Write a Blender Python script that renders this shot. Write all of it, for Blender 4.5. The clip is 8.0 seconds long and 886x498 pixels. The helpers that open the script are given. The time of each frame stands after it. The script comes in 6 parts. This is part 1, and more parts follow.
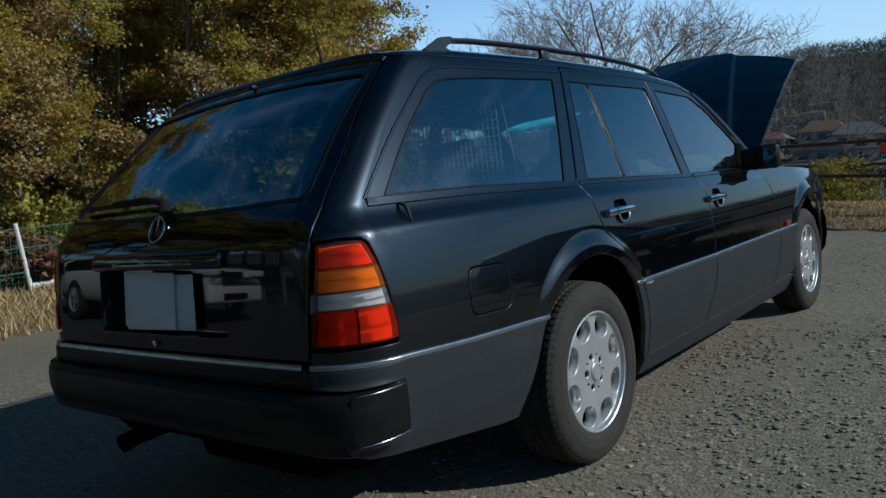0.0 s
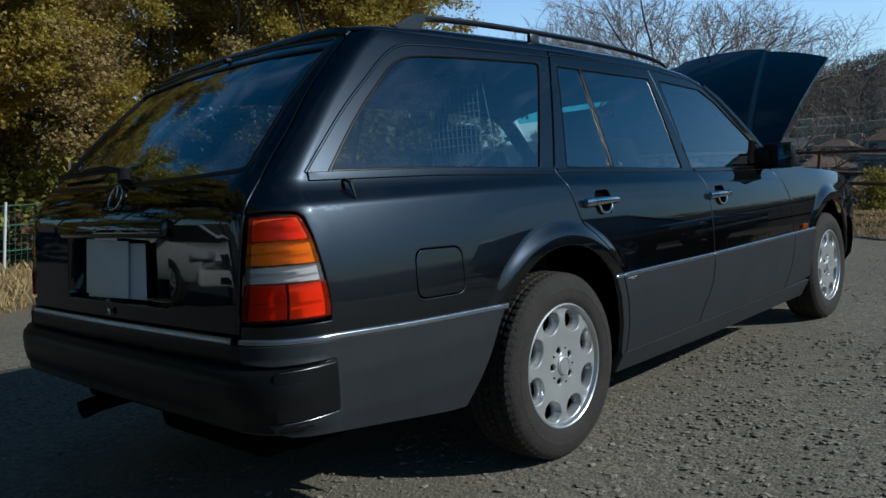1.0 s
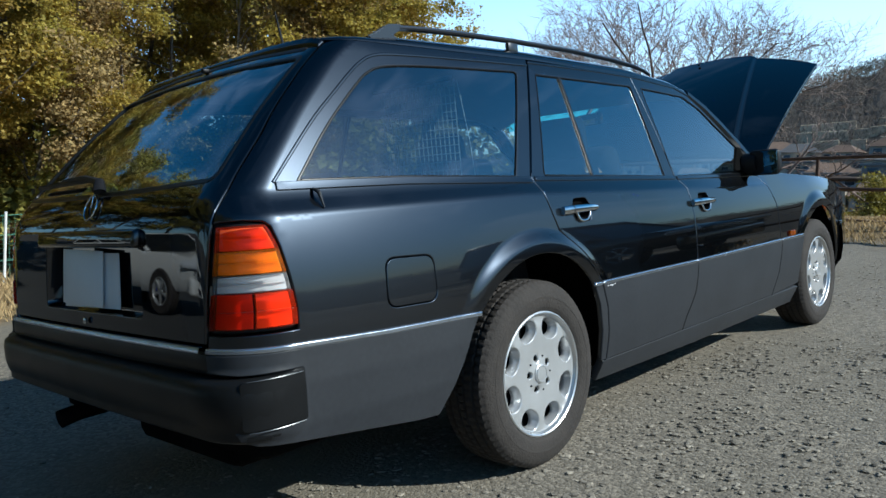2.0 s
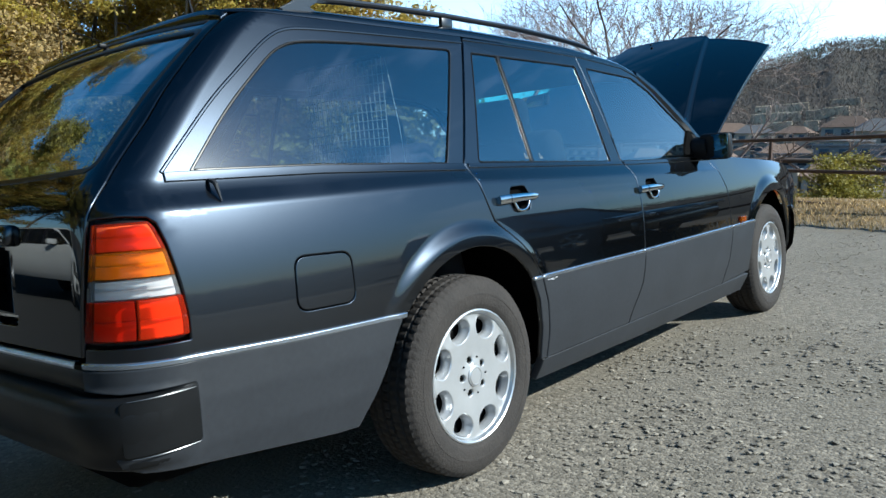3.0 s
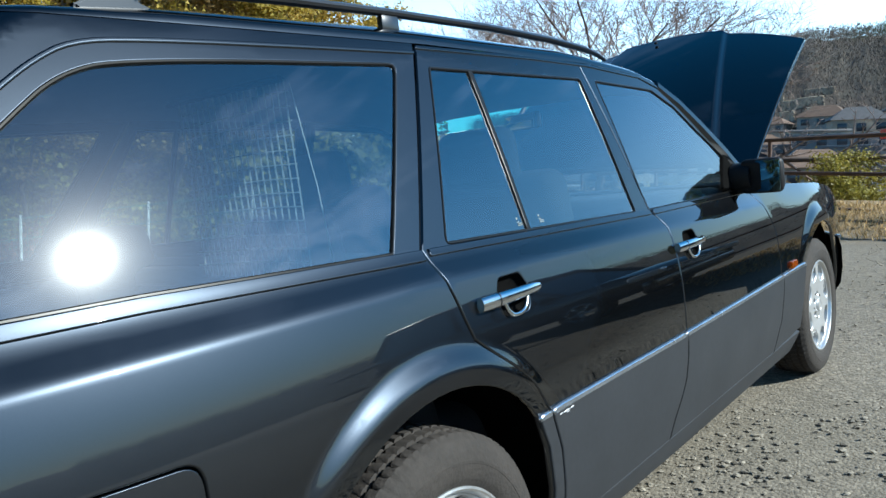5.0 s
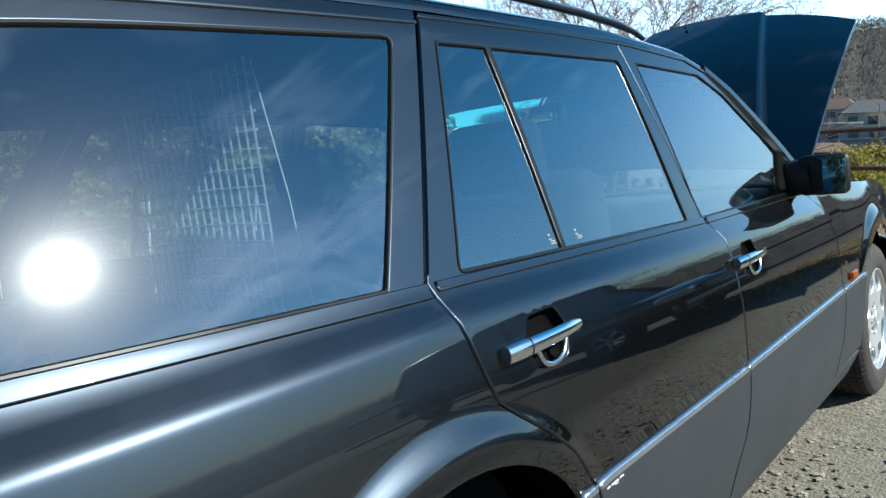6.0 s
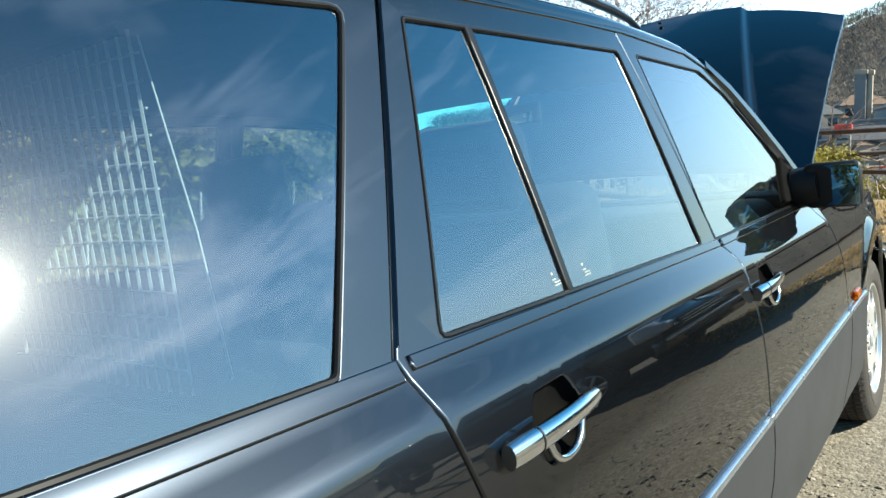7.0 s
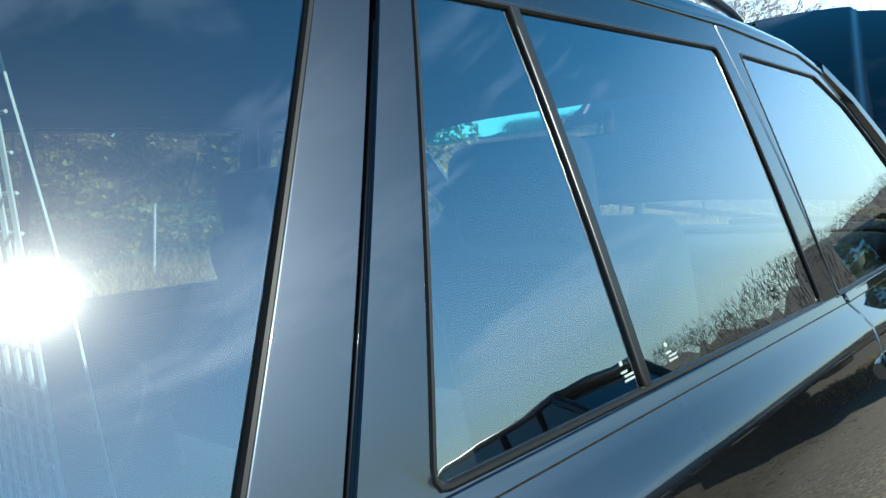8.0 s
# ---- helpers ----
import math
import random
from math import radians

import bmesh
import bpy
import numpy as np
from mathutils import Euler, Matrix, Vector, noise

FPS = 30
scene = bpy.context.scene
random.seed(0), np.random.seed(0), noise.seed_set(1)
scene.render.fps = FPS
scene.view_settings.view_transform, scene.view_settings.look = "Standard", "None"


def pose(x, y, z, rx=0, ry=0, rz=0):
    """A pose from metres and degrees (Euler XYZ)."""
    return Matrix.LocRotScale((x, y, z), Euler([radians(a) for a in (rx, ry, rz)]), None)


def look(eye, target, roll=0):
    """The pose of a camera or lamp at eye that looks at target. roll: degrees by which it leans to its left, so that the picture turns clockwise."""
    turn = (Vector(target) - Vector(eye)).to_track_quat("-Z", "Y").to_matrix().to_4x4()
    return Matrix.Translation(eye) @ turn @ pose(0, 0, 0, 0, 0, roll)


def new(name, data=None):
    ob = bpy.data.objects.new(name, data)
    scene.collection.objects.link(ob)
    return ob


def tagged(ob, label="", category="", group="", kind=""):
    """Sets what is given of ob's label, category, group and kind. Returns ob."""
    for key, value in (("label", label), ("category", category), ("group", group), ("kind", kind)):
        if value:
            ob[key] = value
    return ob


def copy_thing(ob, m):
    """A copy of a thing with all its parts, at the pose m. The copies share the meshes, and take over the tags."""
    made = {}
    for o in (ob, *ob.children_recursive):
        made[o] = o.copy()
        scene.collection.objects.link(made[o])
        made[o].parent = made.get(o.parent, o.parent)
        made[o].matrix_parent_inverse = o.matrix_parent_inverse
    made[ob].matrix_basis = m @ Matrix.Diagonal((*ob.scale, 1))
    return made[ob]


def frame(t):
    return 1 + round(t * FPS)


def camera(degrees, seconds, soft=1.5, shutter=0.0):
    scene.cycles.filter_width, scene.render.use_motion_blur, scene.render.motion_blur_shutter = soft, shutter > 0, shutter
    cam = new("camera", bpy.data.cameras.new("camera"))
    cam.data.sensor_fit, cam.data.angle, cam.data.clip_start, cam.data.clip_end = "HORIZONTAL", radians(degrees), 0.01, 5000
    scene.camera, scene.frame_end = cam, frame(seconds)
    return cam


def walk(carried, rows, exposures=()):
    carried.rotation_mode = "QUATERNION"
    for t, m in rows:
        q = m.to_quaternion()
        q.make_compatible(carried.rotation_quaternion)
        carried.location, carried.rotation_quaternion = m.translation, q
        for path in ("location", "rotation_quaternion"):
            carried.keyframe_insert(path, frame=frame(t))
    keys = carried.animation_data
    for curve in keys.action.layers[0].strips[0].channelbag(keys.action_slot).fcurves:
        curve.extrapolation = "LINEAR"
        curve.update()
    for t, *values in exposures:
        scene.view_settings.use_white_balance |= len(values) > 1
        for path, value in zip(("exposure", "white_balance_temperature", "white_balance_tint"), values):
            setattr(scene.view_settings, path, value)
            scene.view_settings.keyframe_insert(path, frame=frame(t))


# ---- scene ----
# ---------------- camera and its walk ----------------
cam = camera(59.5, 8.0)
PATH = [
    (0, (2.138, -2.35, 1.01), (0.871, -0.811, 0.848), -6.2),
    (0.5, (2.225, -2.272, 0.971), (0.909, -0.776, 0.8), -5.8),
    (1, (2.309, -2.131, 0.948), (0.945, -0.678, 0.781), -3.8),
    (2.3, (2.384, -2.043, 0.944), (1.011, -0.597, 0.798), -4.1),
    (2.5, (2.381, -2.003, 0.942), (1.013, -0.553, 0.789), -3.8),
    (3, (2.324, -1.847, 0.962), (1.026, -0.339, 0.758), -4.1),
    (3.5, (2.213, -1.618, 1.02), (0.934, -0.093, 0.828), -5.2),
    (4, (2.111, -1.376, 1.065), (0.742, 0.077, 0.947), -5.8),
    (4.5, (1.958, -1.194, 1.111), (0.626, 0.29, 0.952), -5.7),
    (4.7, (1.87, -1.136, 1.127), (0.604, 0.398, 0.918), -5.6),
    (5.8, (1.567, -0.815, 1.128), (0.289, 0.712, 0.938), -6.9),
    (6, (1.512, -0.748, 1.141), (0.233, 0.775, 0.929), -6.4),
    (6.5, (1.389, -0.611, 1.155), (0.21, 0.986, 0.907), -6.0),
    (7, (1.274, -0.489, 1.165), (0.09, 1.108, 0.943), -6.4),
    (7.5, (1.203, -0.332, 1.168), (-0.111, 1.157, 0.93), -5.8),
    (8, (1.118, -0.196, 1.188), (-0.201, 1.295, 0.996), -4.9),
]
EXPOSURES = [(0.0, -0.50, 5650, 2), (0.5, -0.38, 5650, 2), (1.0, -0.5, 5650, 2), (2.3, 0.65, 5650, 2), (4.5, 0.95, 5650, 1), (6.5, 1.27, 6100, 0), (7.0, 1.60, 6600, 0), (8.0, 1.40, 6100, -2)]
walk(cam, [(t, look(eye, target, roll)) for t, eye, target, roll in PATH], EXPOSURES)

# ---------------- sky and sun ----------------
SUN_ELEV, SUN_AZ = 31.0, 66.0          # azimuth from the car's heading (+y) towards its right (+x)
SUN_DIR = Vector((math.cos(radians(SUN_ELEV)) * math.sin(radians(SUN_AZ)), math.cos(radians(SUN_ELEV)) * math.cos(radians(SUN_AZ)), math.sin(radians(SUN_ELEV))))
world = bpy.data.worlds.new("sky")
scene.world = world
world.use_nodes = True
wn, wl = world.node_tree.nodes, world.node_tree.links
wn.clear()
sky = wn.new("ShaderNodeTexSky")
sky.sky_type = "NISHITA"
sky.sun_disc = False
sky.sun_elevation, sky.sun_rotation = radians(SUN_ELEV), radians(SUN_AZ)
sky.air_density, sky.dust_density, sky.ozone_density = 1.0, 0.15, 2.2
coord = wn.new("ShaderNodeTexCoord")
stretch = wn.new("ShaderNodeMapping")
stretch.inputs["Scale"].default_value = (1.3, 2.2, 5.0)
stretch.inputs["Rotation"].default_value = (0.2, 0.25, 0.5)
cloud = wn.new("ShaderNodeTexNoise")
cloud.inputs["Scale"].default_value, cloud.inputs["Detail"].default_value, cloud.inputs["Roughness"].default_value, cloud.inputs["Distortion"].default_value = 1.6, 8, 0.6, 0.5
ramp = wn.new("ShaderNodeValToRGB")
ramp.color_ramp.elements[0].position, ramp.color_ramp.elements[1].position = 0.50, 0.86
ramp.color_ramp.elements[1].color = (0.55, 0.55, 0.55, 1)
pale = wn.new("ShaderNodeHueSaturation")
pale.inputs["Saturation"].default_value, pale.inputs["Value"].default_value = 0.74, 4.0
deep = wn.new("ShaderNodeHueSaturation")
deep.inputs["Saturation"].default_value = 1.36
deep.inputs["Hue"].default_value = 0.492
wl.new(sky.outputs["Color"], deep.inputs["Color"])
mixc = wn.new("ShaderNodeMix")
mixc.data_type = "RGBA"
back = wn.new("ShaderNodeBackground")
back.inputs["Strength"].default_value = 0.098
wout = wn.new("ShaderNodeOutputWorld")
wl.new(coord.outputs["Generated"], stretch.inputs["Vector"])
wl.new(stretch.outputs["Vector"], cloud.inputs["Vector"])
wl.new(cloud.outputs["Fac"], ramp.inputs["Fac"])
wl.new(sky.outputs["Color"], pale.inputs["Color"])
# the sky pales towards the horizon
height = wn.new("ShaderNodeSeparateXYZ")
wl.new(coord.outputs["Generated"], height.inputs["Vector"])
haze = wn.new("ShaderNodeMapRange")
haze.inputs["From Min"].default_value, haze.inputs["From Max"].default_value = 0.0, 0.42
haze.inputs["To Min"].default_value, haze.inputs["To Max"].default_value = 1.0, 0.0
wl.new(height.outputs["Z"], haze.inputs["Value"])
# mask for the side of the sky that is paled and brightened
valley_side = wn.new("ShaderNodeVectorMath")
valley_side.operation = "DOT_PRODUCT"
valley_side.inputs[1].default_value = (-0.45, 0.89, 0.0)
wl.new(coord.outputs["Generated"], valley_side.inputs[0])
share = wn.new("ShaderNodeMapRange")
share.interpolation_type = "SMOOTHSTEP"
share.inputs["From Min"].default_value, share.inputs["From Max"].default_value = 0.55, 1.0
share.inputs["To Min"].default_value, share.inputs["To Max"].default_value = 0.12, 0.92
wl.new(valley_side.outputs["Value"], share.inputs["Value"])
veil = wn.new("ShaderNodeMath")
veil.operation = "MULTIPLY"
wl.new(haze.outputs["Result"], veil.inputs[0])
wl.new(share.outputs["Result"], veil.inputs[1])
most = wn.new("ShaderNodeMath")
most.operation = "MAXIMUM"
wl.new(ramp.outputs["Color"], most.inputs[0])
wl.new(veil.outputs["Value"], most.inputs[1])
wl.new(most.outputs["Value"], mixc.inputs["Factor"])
wl.new(deep.outputs["Color"], mixc.inputs["A"])
wl.new(pale.outputs["Color"], mixc.inputs["B"])
# bright sky is rolled off, so its low glow reflects less in the car
grey = wn.new("ShaderNodeRGBToBW")
wl.new(mixc.outputs["Result"], grey.inputs["Color"])
level = grey.outputs["Val"]
for op, val in (("DIVIDE", 7.6), ("POWER", 3.0), ("ADD", 1.0), ("POWER", -1 / 3)):
    step_ = wn.new("ShaderNodeMath")
    step_.operation = op
    wl.new(level, step_.inputs[0])
    step_.inputs[1].default_value = val
    level = step_.outputs["Value"]
even = wn.new("ShaderNodeMix")
even.data_type, even.blend_type = "RGBA", "MULTIPLY"
even.inputs["Factor"].default_value = 1.0
wl.new(mixc.outputs["Result"], even.inputs["A"])
wl.new(level, even.inputs["B"])
# added glow: the low sky is brightened on the valley side
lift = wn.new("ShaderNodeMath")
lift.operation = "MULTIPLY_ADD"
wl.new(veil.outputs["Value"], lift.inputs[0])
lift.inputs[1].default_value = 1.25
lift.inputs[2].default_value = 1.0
bright = wn.new("ShaderNodeMix")
bright.data_type, bright.blend_type = "RGBA", "MULTIPLY"
bright.inputs["Factor"].default_value = 1.0
# the low sky is tinted cool and dimmed, to tone down the car's reflections
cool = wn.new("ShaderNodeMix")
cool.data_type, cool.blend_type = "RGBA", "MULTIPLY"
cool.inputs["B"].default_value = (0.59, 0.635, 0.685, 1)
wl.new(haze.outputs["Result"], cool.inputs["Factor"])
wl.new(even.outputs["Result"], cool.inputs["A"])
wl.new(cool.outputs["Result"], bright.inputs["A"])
# and the sky is dimmed overhead, to darken the bonnet and the shade
zenith = wn.new("ShaderNodeMapRange")
zenith.inputs["From Min"].default_value, zenith.inputs["From Max"].default_value = 0.36, 0.85
zenith.inputs["To Min"].default_value, zenith.inputs["To Max"].default_value = 1.0, 0.55
wl.new(height.outputs["Z"], zenith.inputs["Value"])
vault = wn.new("ShaderNodeMath")
vault.operation = "MULTIPLY"
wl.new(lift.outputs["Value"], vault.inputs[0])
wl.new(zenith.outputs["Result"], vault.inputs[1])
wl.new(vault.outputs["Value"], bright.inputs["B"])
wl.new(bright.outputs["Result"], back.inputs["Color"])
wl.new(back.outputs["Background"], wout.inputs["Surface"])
sun_data = bpy.data.lights.new("sun", "SUN")
sun_data.energy, sun_data.angle, sun_data.color = 5.0, radians(0.6), (1.0, 0.93, 0.82)
sun = new("sun", sun_data)
sun.matrix_world = look(SUN_DIR * 30, (0, 0, 0))


# ---------------- materials ----------------
def mat(name, color, rough=0.5, metal=0.0, coat=0.0, coat_rough=0.03, vary=0.0, scale=8.0, bump=0.0, bump_scale=60.0, color2=None, fine=0.0,
        fine_scale=150.0, rough_vary=0.0, ior=1.5, island=0.0, obj=0.0, translucent=0.0, coat_ior=1.6, edge_tint=1.0):
    """A node material: base colour with two scales of variation, roughness breakup and bump."""
    m = bpy.data.materials.new(name)
    m.use_nodes = True
    n, l = m.node_tree.nodes, m.node_tree.links
    b = n["Principled BSDF"]
    b.inputs["Base Color"].default_value = (*color, 1)
    b.inputs["Roughness"].default_value, b.inputs["Metallic"].default_value = rough, metal
    b.inputs["Coat IOR"].default_value = coat_ior
    b.inputs["Specular Tint"].default_value = (edge_tint, edge_tint, edge_tint, 1)
    b.inputs["Coat Weight"].default_value, b.inputs["Coat Roughness"].default_value, b.inputs["IOR"].default_value = coat, coat_rough, ior
    tc = n.new("ShaderNodeTexCoord")
    col = None
    if vary or color2:
        t = n.new("ShaderNodeTexNoise")
        t.inputs["Scale"].default_value, t.inputs["Detail"].default_value, t.inputs["Roughness"].default_value = scale, 6, 0.6
        l.new(tc.outputs["Object"], t.inputs["Vector"])
        r = n.new("ShaderNodeValToRGB")
        r.color_ramp.elements[0].position, r.color_ramp.elements[1].position = 0.32, 0.68
        c2 = color2 or color
        r.color_ramp.elements[0].color = (*[c * (1 - vary) for c in color], 1)
        r.color_ramp.elements[1].color = (*[min(1, c * (1 + vary)) for c in c2], 1)
        l.new(t.outputs["Fac"], r.inputs["Fac"])
        col = r.outputs["Color"]
    if fine:
        t2 = n.new("ShaderNodeTexNoise")
        t2.inputs["Scale"].default_value, t2.inputs["Detail"].default_value = fine_scale, 3
        l.new(tc.outputs["Object"], t2.inputs["Vector"])
        mr = n.new("ShaderNodeMapRange")
        mr.inputs["From Min"].default_value, mr.inputs["From Max"].default_value = 0.3, 0.7
        mr.inputs["To Min"].default_value, mr.inputs["To Max"].default_value = 1 - fine, 1 + fine
        l.new(t2.outputs["Fac"], mr.inputs["Value"])
        col = times(n, l, col, color, mr.outputs["Result"])
    if island or obj:
        src = n.new("ShaderNodeNewGeometry").outputs["Random Per Island"] if island else n.new("ShaderNodeObjectInfo").outputs["Random"]
        mr = n.new("ShaderNodeMapRange")
        k = island or obj
        mr.inputs["To Min"].default_value, mr.inputs["To Max"].default_value = 1 - k, 1 + k
        l.new(src, mr.inputs["Value"])
        col = times(n, l, col, color, mr.outputs["Result"])
    if col:
        l.new(col, b.inputs["Base Color"])
    if rough_vary:
        t3 = n.new("ShaderNodeTexNoise")
        t3.inputs["Scale"].default_value, t3.inputs["Detail"].default_value = scale * 1.7, 5
        l.new(tc.outputs["Object"], t3.inputs["Vector"])
        mr = n.new("ShaderNodeMapRange")
        mr.inputs["To Min"].default_value, mr.inputs["To Max"].default_value = max(0.01, rough - rough_vary), rough + rough_vary
        l.new(t3.outputs["Fac"], mr.inputs["Value"])
        l.new(mr.outputs["Result"], b.inputs["Roughness"])
    if bump:
        t4 = n.new("ShaderNodeTexNoise")
        t4.inputs["Scale"].default_value, t4.inputs["Detail"].default_value = bump_scale, 5
        l.new(tc.outputs["Object"], t4.inputs["Vector"])
        bp = n.new("ShaderNodeBump")
        bp.inputs["Strength"].default_value, bp.inputs["Distance"].default_value = bump, 0.01
        l.new(t4.outputs["Fac"], bp.inputs["Height"])
        l.new(bp.outputs["Normal"], b.inputs["Normal"])
    if translucent:
        tr = n.new("ShaderNodeBsdfTranslucent")
        if col:
            l.new(col, tr.inputs["Color"])
        else:
            tr.inputs["Color"].default_value = (*color, 1)
        mx = n.new("ShaderNodeMixShader")
        mx.inputs["Fac"].default_value = translucent
        l.new(b.outputs["BSDF"], mx.inputs[1])
        l.new(tr.outputs["BSDF"], mx.inputs[2])
        l.new(mx.outputs["Shader"], n["Material Output"].inputs["Surface"])
    return m


def times(n, l, col, color, factor):
    mul = n.new("ShaderNodeMix")
    mul.data_type, mul.blend_type = "RGBA", "MULTIPLY"
    mul.inputs["Factor"].default_value = 1
    if col:
        l.new(col, mul.inputs["A"])
    else:
        mul.inputs["A"].default_value = (*color, 1)
    l.new(factor, mul.inputs["B"])
    return mul.outputs["Result"]


def glass_mat(name, tint, ior=1.5, rough=0.0, haze=0.02):
    """Clear or tinted sheet glass: see-through, with a mirror gloss by Fresnel."""
    m = bpy.data.materials.new(name)
    m.use_nodes = True
    n, l = m.node_tree.nodes, m.node_tree.links
    n.clear()
    tr, gl, mx, fr, out = (n.new("ShaderNode" + k) for k in ("BsdfTransparent", "BsdfGlossy", "MixShader", "LayerWeight", "OutputMaterial"))
    tr.inputs["Color"].default_value = (*tint, 1)
    gl.inputs["Roughness"].default_value = rough
    fr.inputs["Blend"].default_value = .5
    f0 = ((ior - 1) / (ior + 1)) ** 2
    pw, gain = n.new("ShaderNodeMath"), n.new("ShaderNodeMath")
    pw.operation, gain.operation = "POWER", "MULTIPLY_ADD"
    pw.inputs[1].default_value = 4.2
    l.new(fr.outputs["Facing"], pw.inputs[0])
    l.new(pw.outputs[0], gain.inputs[0])
    gain.inputs[1].default_value, gain.inputs[2].default_value = 1 - f0, f0
    # a film of dust spreads a little of the gloss
    film = gl.outputs["BSDF"]
    for spread, share in ((0.09, haze), (0.24, haze * .6)):
        g2, m2 = n.new("ShaderNodeBsdfGlossy"), n.new("ShaderNodeMixShader")
        g2.inputs["Roughness"].default_value, m2.inputs["Fac"].default_value = spread, share
        l.new(film, m2.inputs[1])
        l.new(g2.outputs["BSDF"], m2.inputs[2])
        film = m2.outputs["Shader"]
    l.new(gain.outputs[0], mx.inputs["Fac"])
    l.new(tr.outputs["BSDF"], mx.inputs[1])
    l.new(film, mx.inputs[2])
    l.new(mx.outputs["Shader"], out.inputs["Surface"])
    return m


PAINT = mat("dark_blue_black_paint", (0.0205, 0.0248, 0.0322), 0.33, 1.0, coat_ior=1.60, coat=1.0, coat_rough=0.02, fine=0.06, fine_scale=900, vary=0.06, scale=2.0, edge_tint=.12)
CLADDING = mat("grey_cladding_plastic", (0.023, 0.025, 0.029), 0.50, vary=0.12, scale=3, fine=0.08, fine_scale=60, coat=0.04, coat_rough=0.3, rough_vary=0.06, ior=1.32)
# near-black holds the rear bumper's shade; the corner pads are dark themselves
BUMPER = mat("darkened_bumper_plastic", (0.006, 0.0064, 0.007), 0.42, vary=0.15, scale=4, ior=1.28, coat=0.04, coat_rough=0.2, rough_vary=0.08)
RUBBER = mat("black_rubber_seal", (0.004, 0.004, 0.004), 0.32, vary=0.2, scale=30, ior=1.3)
BLACK = mat("black_plastic", (0.005, 0.005, 0.006), 0.5, ior=1.35, vary=0.2, scale=20)
CHROME = mat("chrome_trim", (0.62, 0.64, 0.66), 0.12, 1.0, vary=0.05, scale=30, rough_vary=0.05)
SATIN = mat("satin_trim", (0.16, 0.165, 0.17), 0.3, 0.8, vary=0.06, scale=25)
STRIP = mat("bright_strip", (0.40, 0.44, 0.5), 0.24, 0.9, vary=0.08, scale=20, rough_vary=0.08)
POLISHED = mat("polished_alloy", (0.60, 0.605, 0.61), 0.34, 0.9, vary=0.06, scale=30, rough_vary=0.08)
ALLOY = mat("silver_alloy_paint", (0.42, 0.425, 0.43), 0.40, 0.5, coat=0.4, vary=0.05, scale=12, fine=0.05, fine_scale=400, rough_vary=0.06)
TYRE = mat("tyre_rubber", (0.024, 0.0195, 0.0165), 0.85, vary=0.18, scale=14, bump=0.25, bump_scale=120, fine=0.15, fine_scale=70)
DARK = mat("underbody_black", (0.004, 0.004, 0.004), 0.95, ior=1.1, vary=0.3, scale=9)
FABRIC = mat("dark_seat_fabric", (0.014, 0.015, 0.018), 0.9, vary=0.15, scale=14, bump=0.3, bump_scale=300)
TRIMIN = mat("dark_interior_trim", (0.020, 0.021, 0.024), 0.6, vary=0.15, scale=10, bump=0.15, bump_scale=250)
HEADLINER = mat("grey_headliner", (0.20, 0.20, 0.20), 0.95, vary=0.06, scale=20, bump=0.1, bump_scale=400)
NETMAT = mat("pale_net_cord", (0.62, 0.62, 0.59), 0.7, vary=0.1, scale=40)
PLATE = mat("white_plate", (0.62, 0.63, 0.64), 0.4, vary=0.03, scale=9, rough_vary=0.05)
GLASS = glass_mat("tinted_side_glass", (0.58, 0.68, 0.70), 3.1, haze=.018)
GLASS_REAR = glass_mat("tinted_rear_glass", (0.56, 0.66, 0.69), 3.1, haze=.018)
SCREEN = glass_mat("windscreen_glass", (0.78, 0.86, 0.86), 1.5)
BAND = glass_mat("blue_green_sun_band", (0.15, 0.54, 0.60), 1.5)
SILVER = mat("inner_mirror_silver", (0.72, 0.76, 0.72), 0.02, 1.0)
MIRROR = mat("mirror_silver", (0.22, 0.36, 0.42), 0.02, 1.0)


def lens_mat(name, color, body_share=0.26, rough=0.12):
    """Tinted lamp plastic over a reflector: partly clear, partly cloudy, with fine upright ribs and a gloss skin."""
    m = mat(name, color, rough, ior=1.2, coat=.05, coat_rough=0.03, vary=0.15, scale=30, translucent=0.45)
    n, l = m.node_tree.nodes, m.node_tree.links
    out = n["Material Output"]
    cloudy = out.inputs["Surface"].links[0].from_socket
    clear, gloss, mx, skin, fr = (n.new("ShaderNode" + k) for k in ("BsdfTransparent", "BsdfGlossy", "MixShader", "MixShader", "Fresnel"))
    clear.inputs["Color"].default_value = (*[min(1, c * 1.25) ** .62 for c in color], 1)
    gloss.inputs["Roughness"].default_value = .04
    fr.inputs["IOR"].default_value = 1.30
    mx.inputs["Fac"].default_value = body_share
    l.new(clear.outputs["BSDF"], mx.inputs[1])
    l.new(cloudy, mx.inputs[2])
    l.new(fr.outputs["Fac"], skin.inputs["Fac"])
    l.new(mx.outputs["Shader"], skin.inputs[1])
    l.new(gloss.outputs["BSDF"], skin.inputs[2])
    l.new(skin.outputs["Shader"], out.inputs["Surface"])
    w = n.new("ShaderNodeTexWave")
    w.bands_direction = "Z"
    w.inputs["Scale"].default_value = 38
    bp = n.new("ShaderNodeBump")
    bp.inputs["Strength"].default_value, bp.inputs["Distance"].default_value = 0.20, 0.003
    tc = n.new("ShaderNodeTexCoord")
    l.new(tc.outputs["Object"], w.inputs["Vector"])
    l.new(w.outputs["Fac"], bp.inputs["Height"])
    l.new(bp.outputs["Normal"], n["Principled BSDF"].inputs["Normal"])
    return m


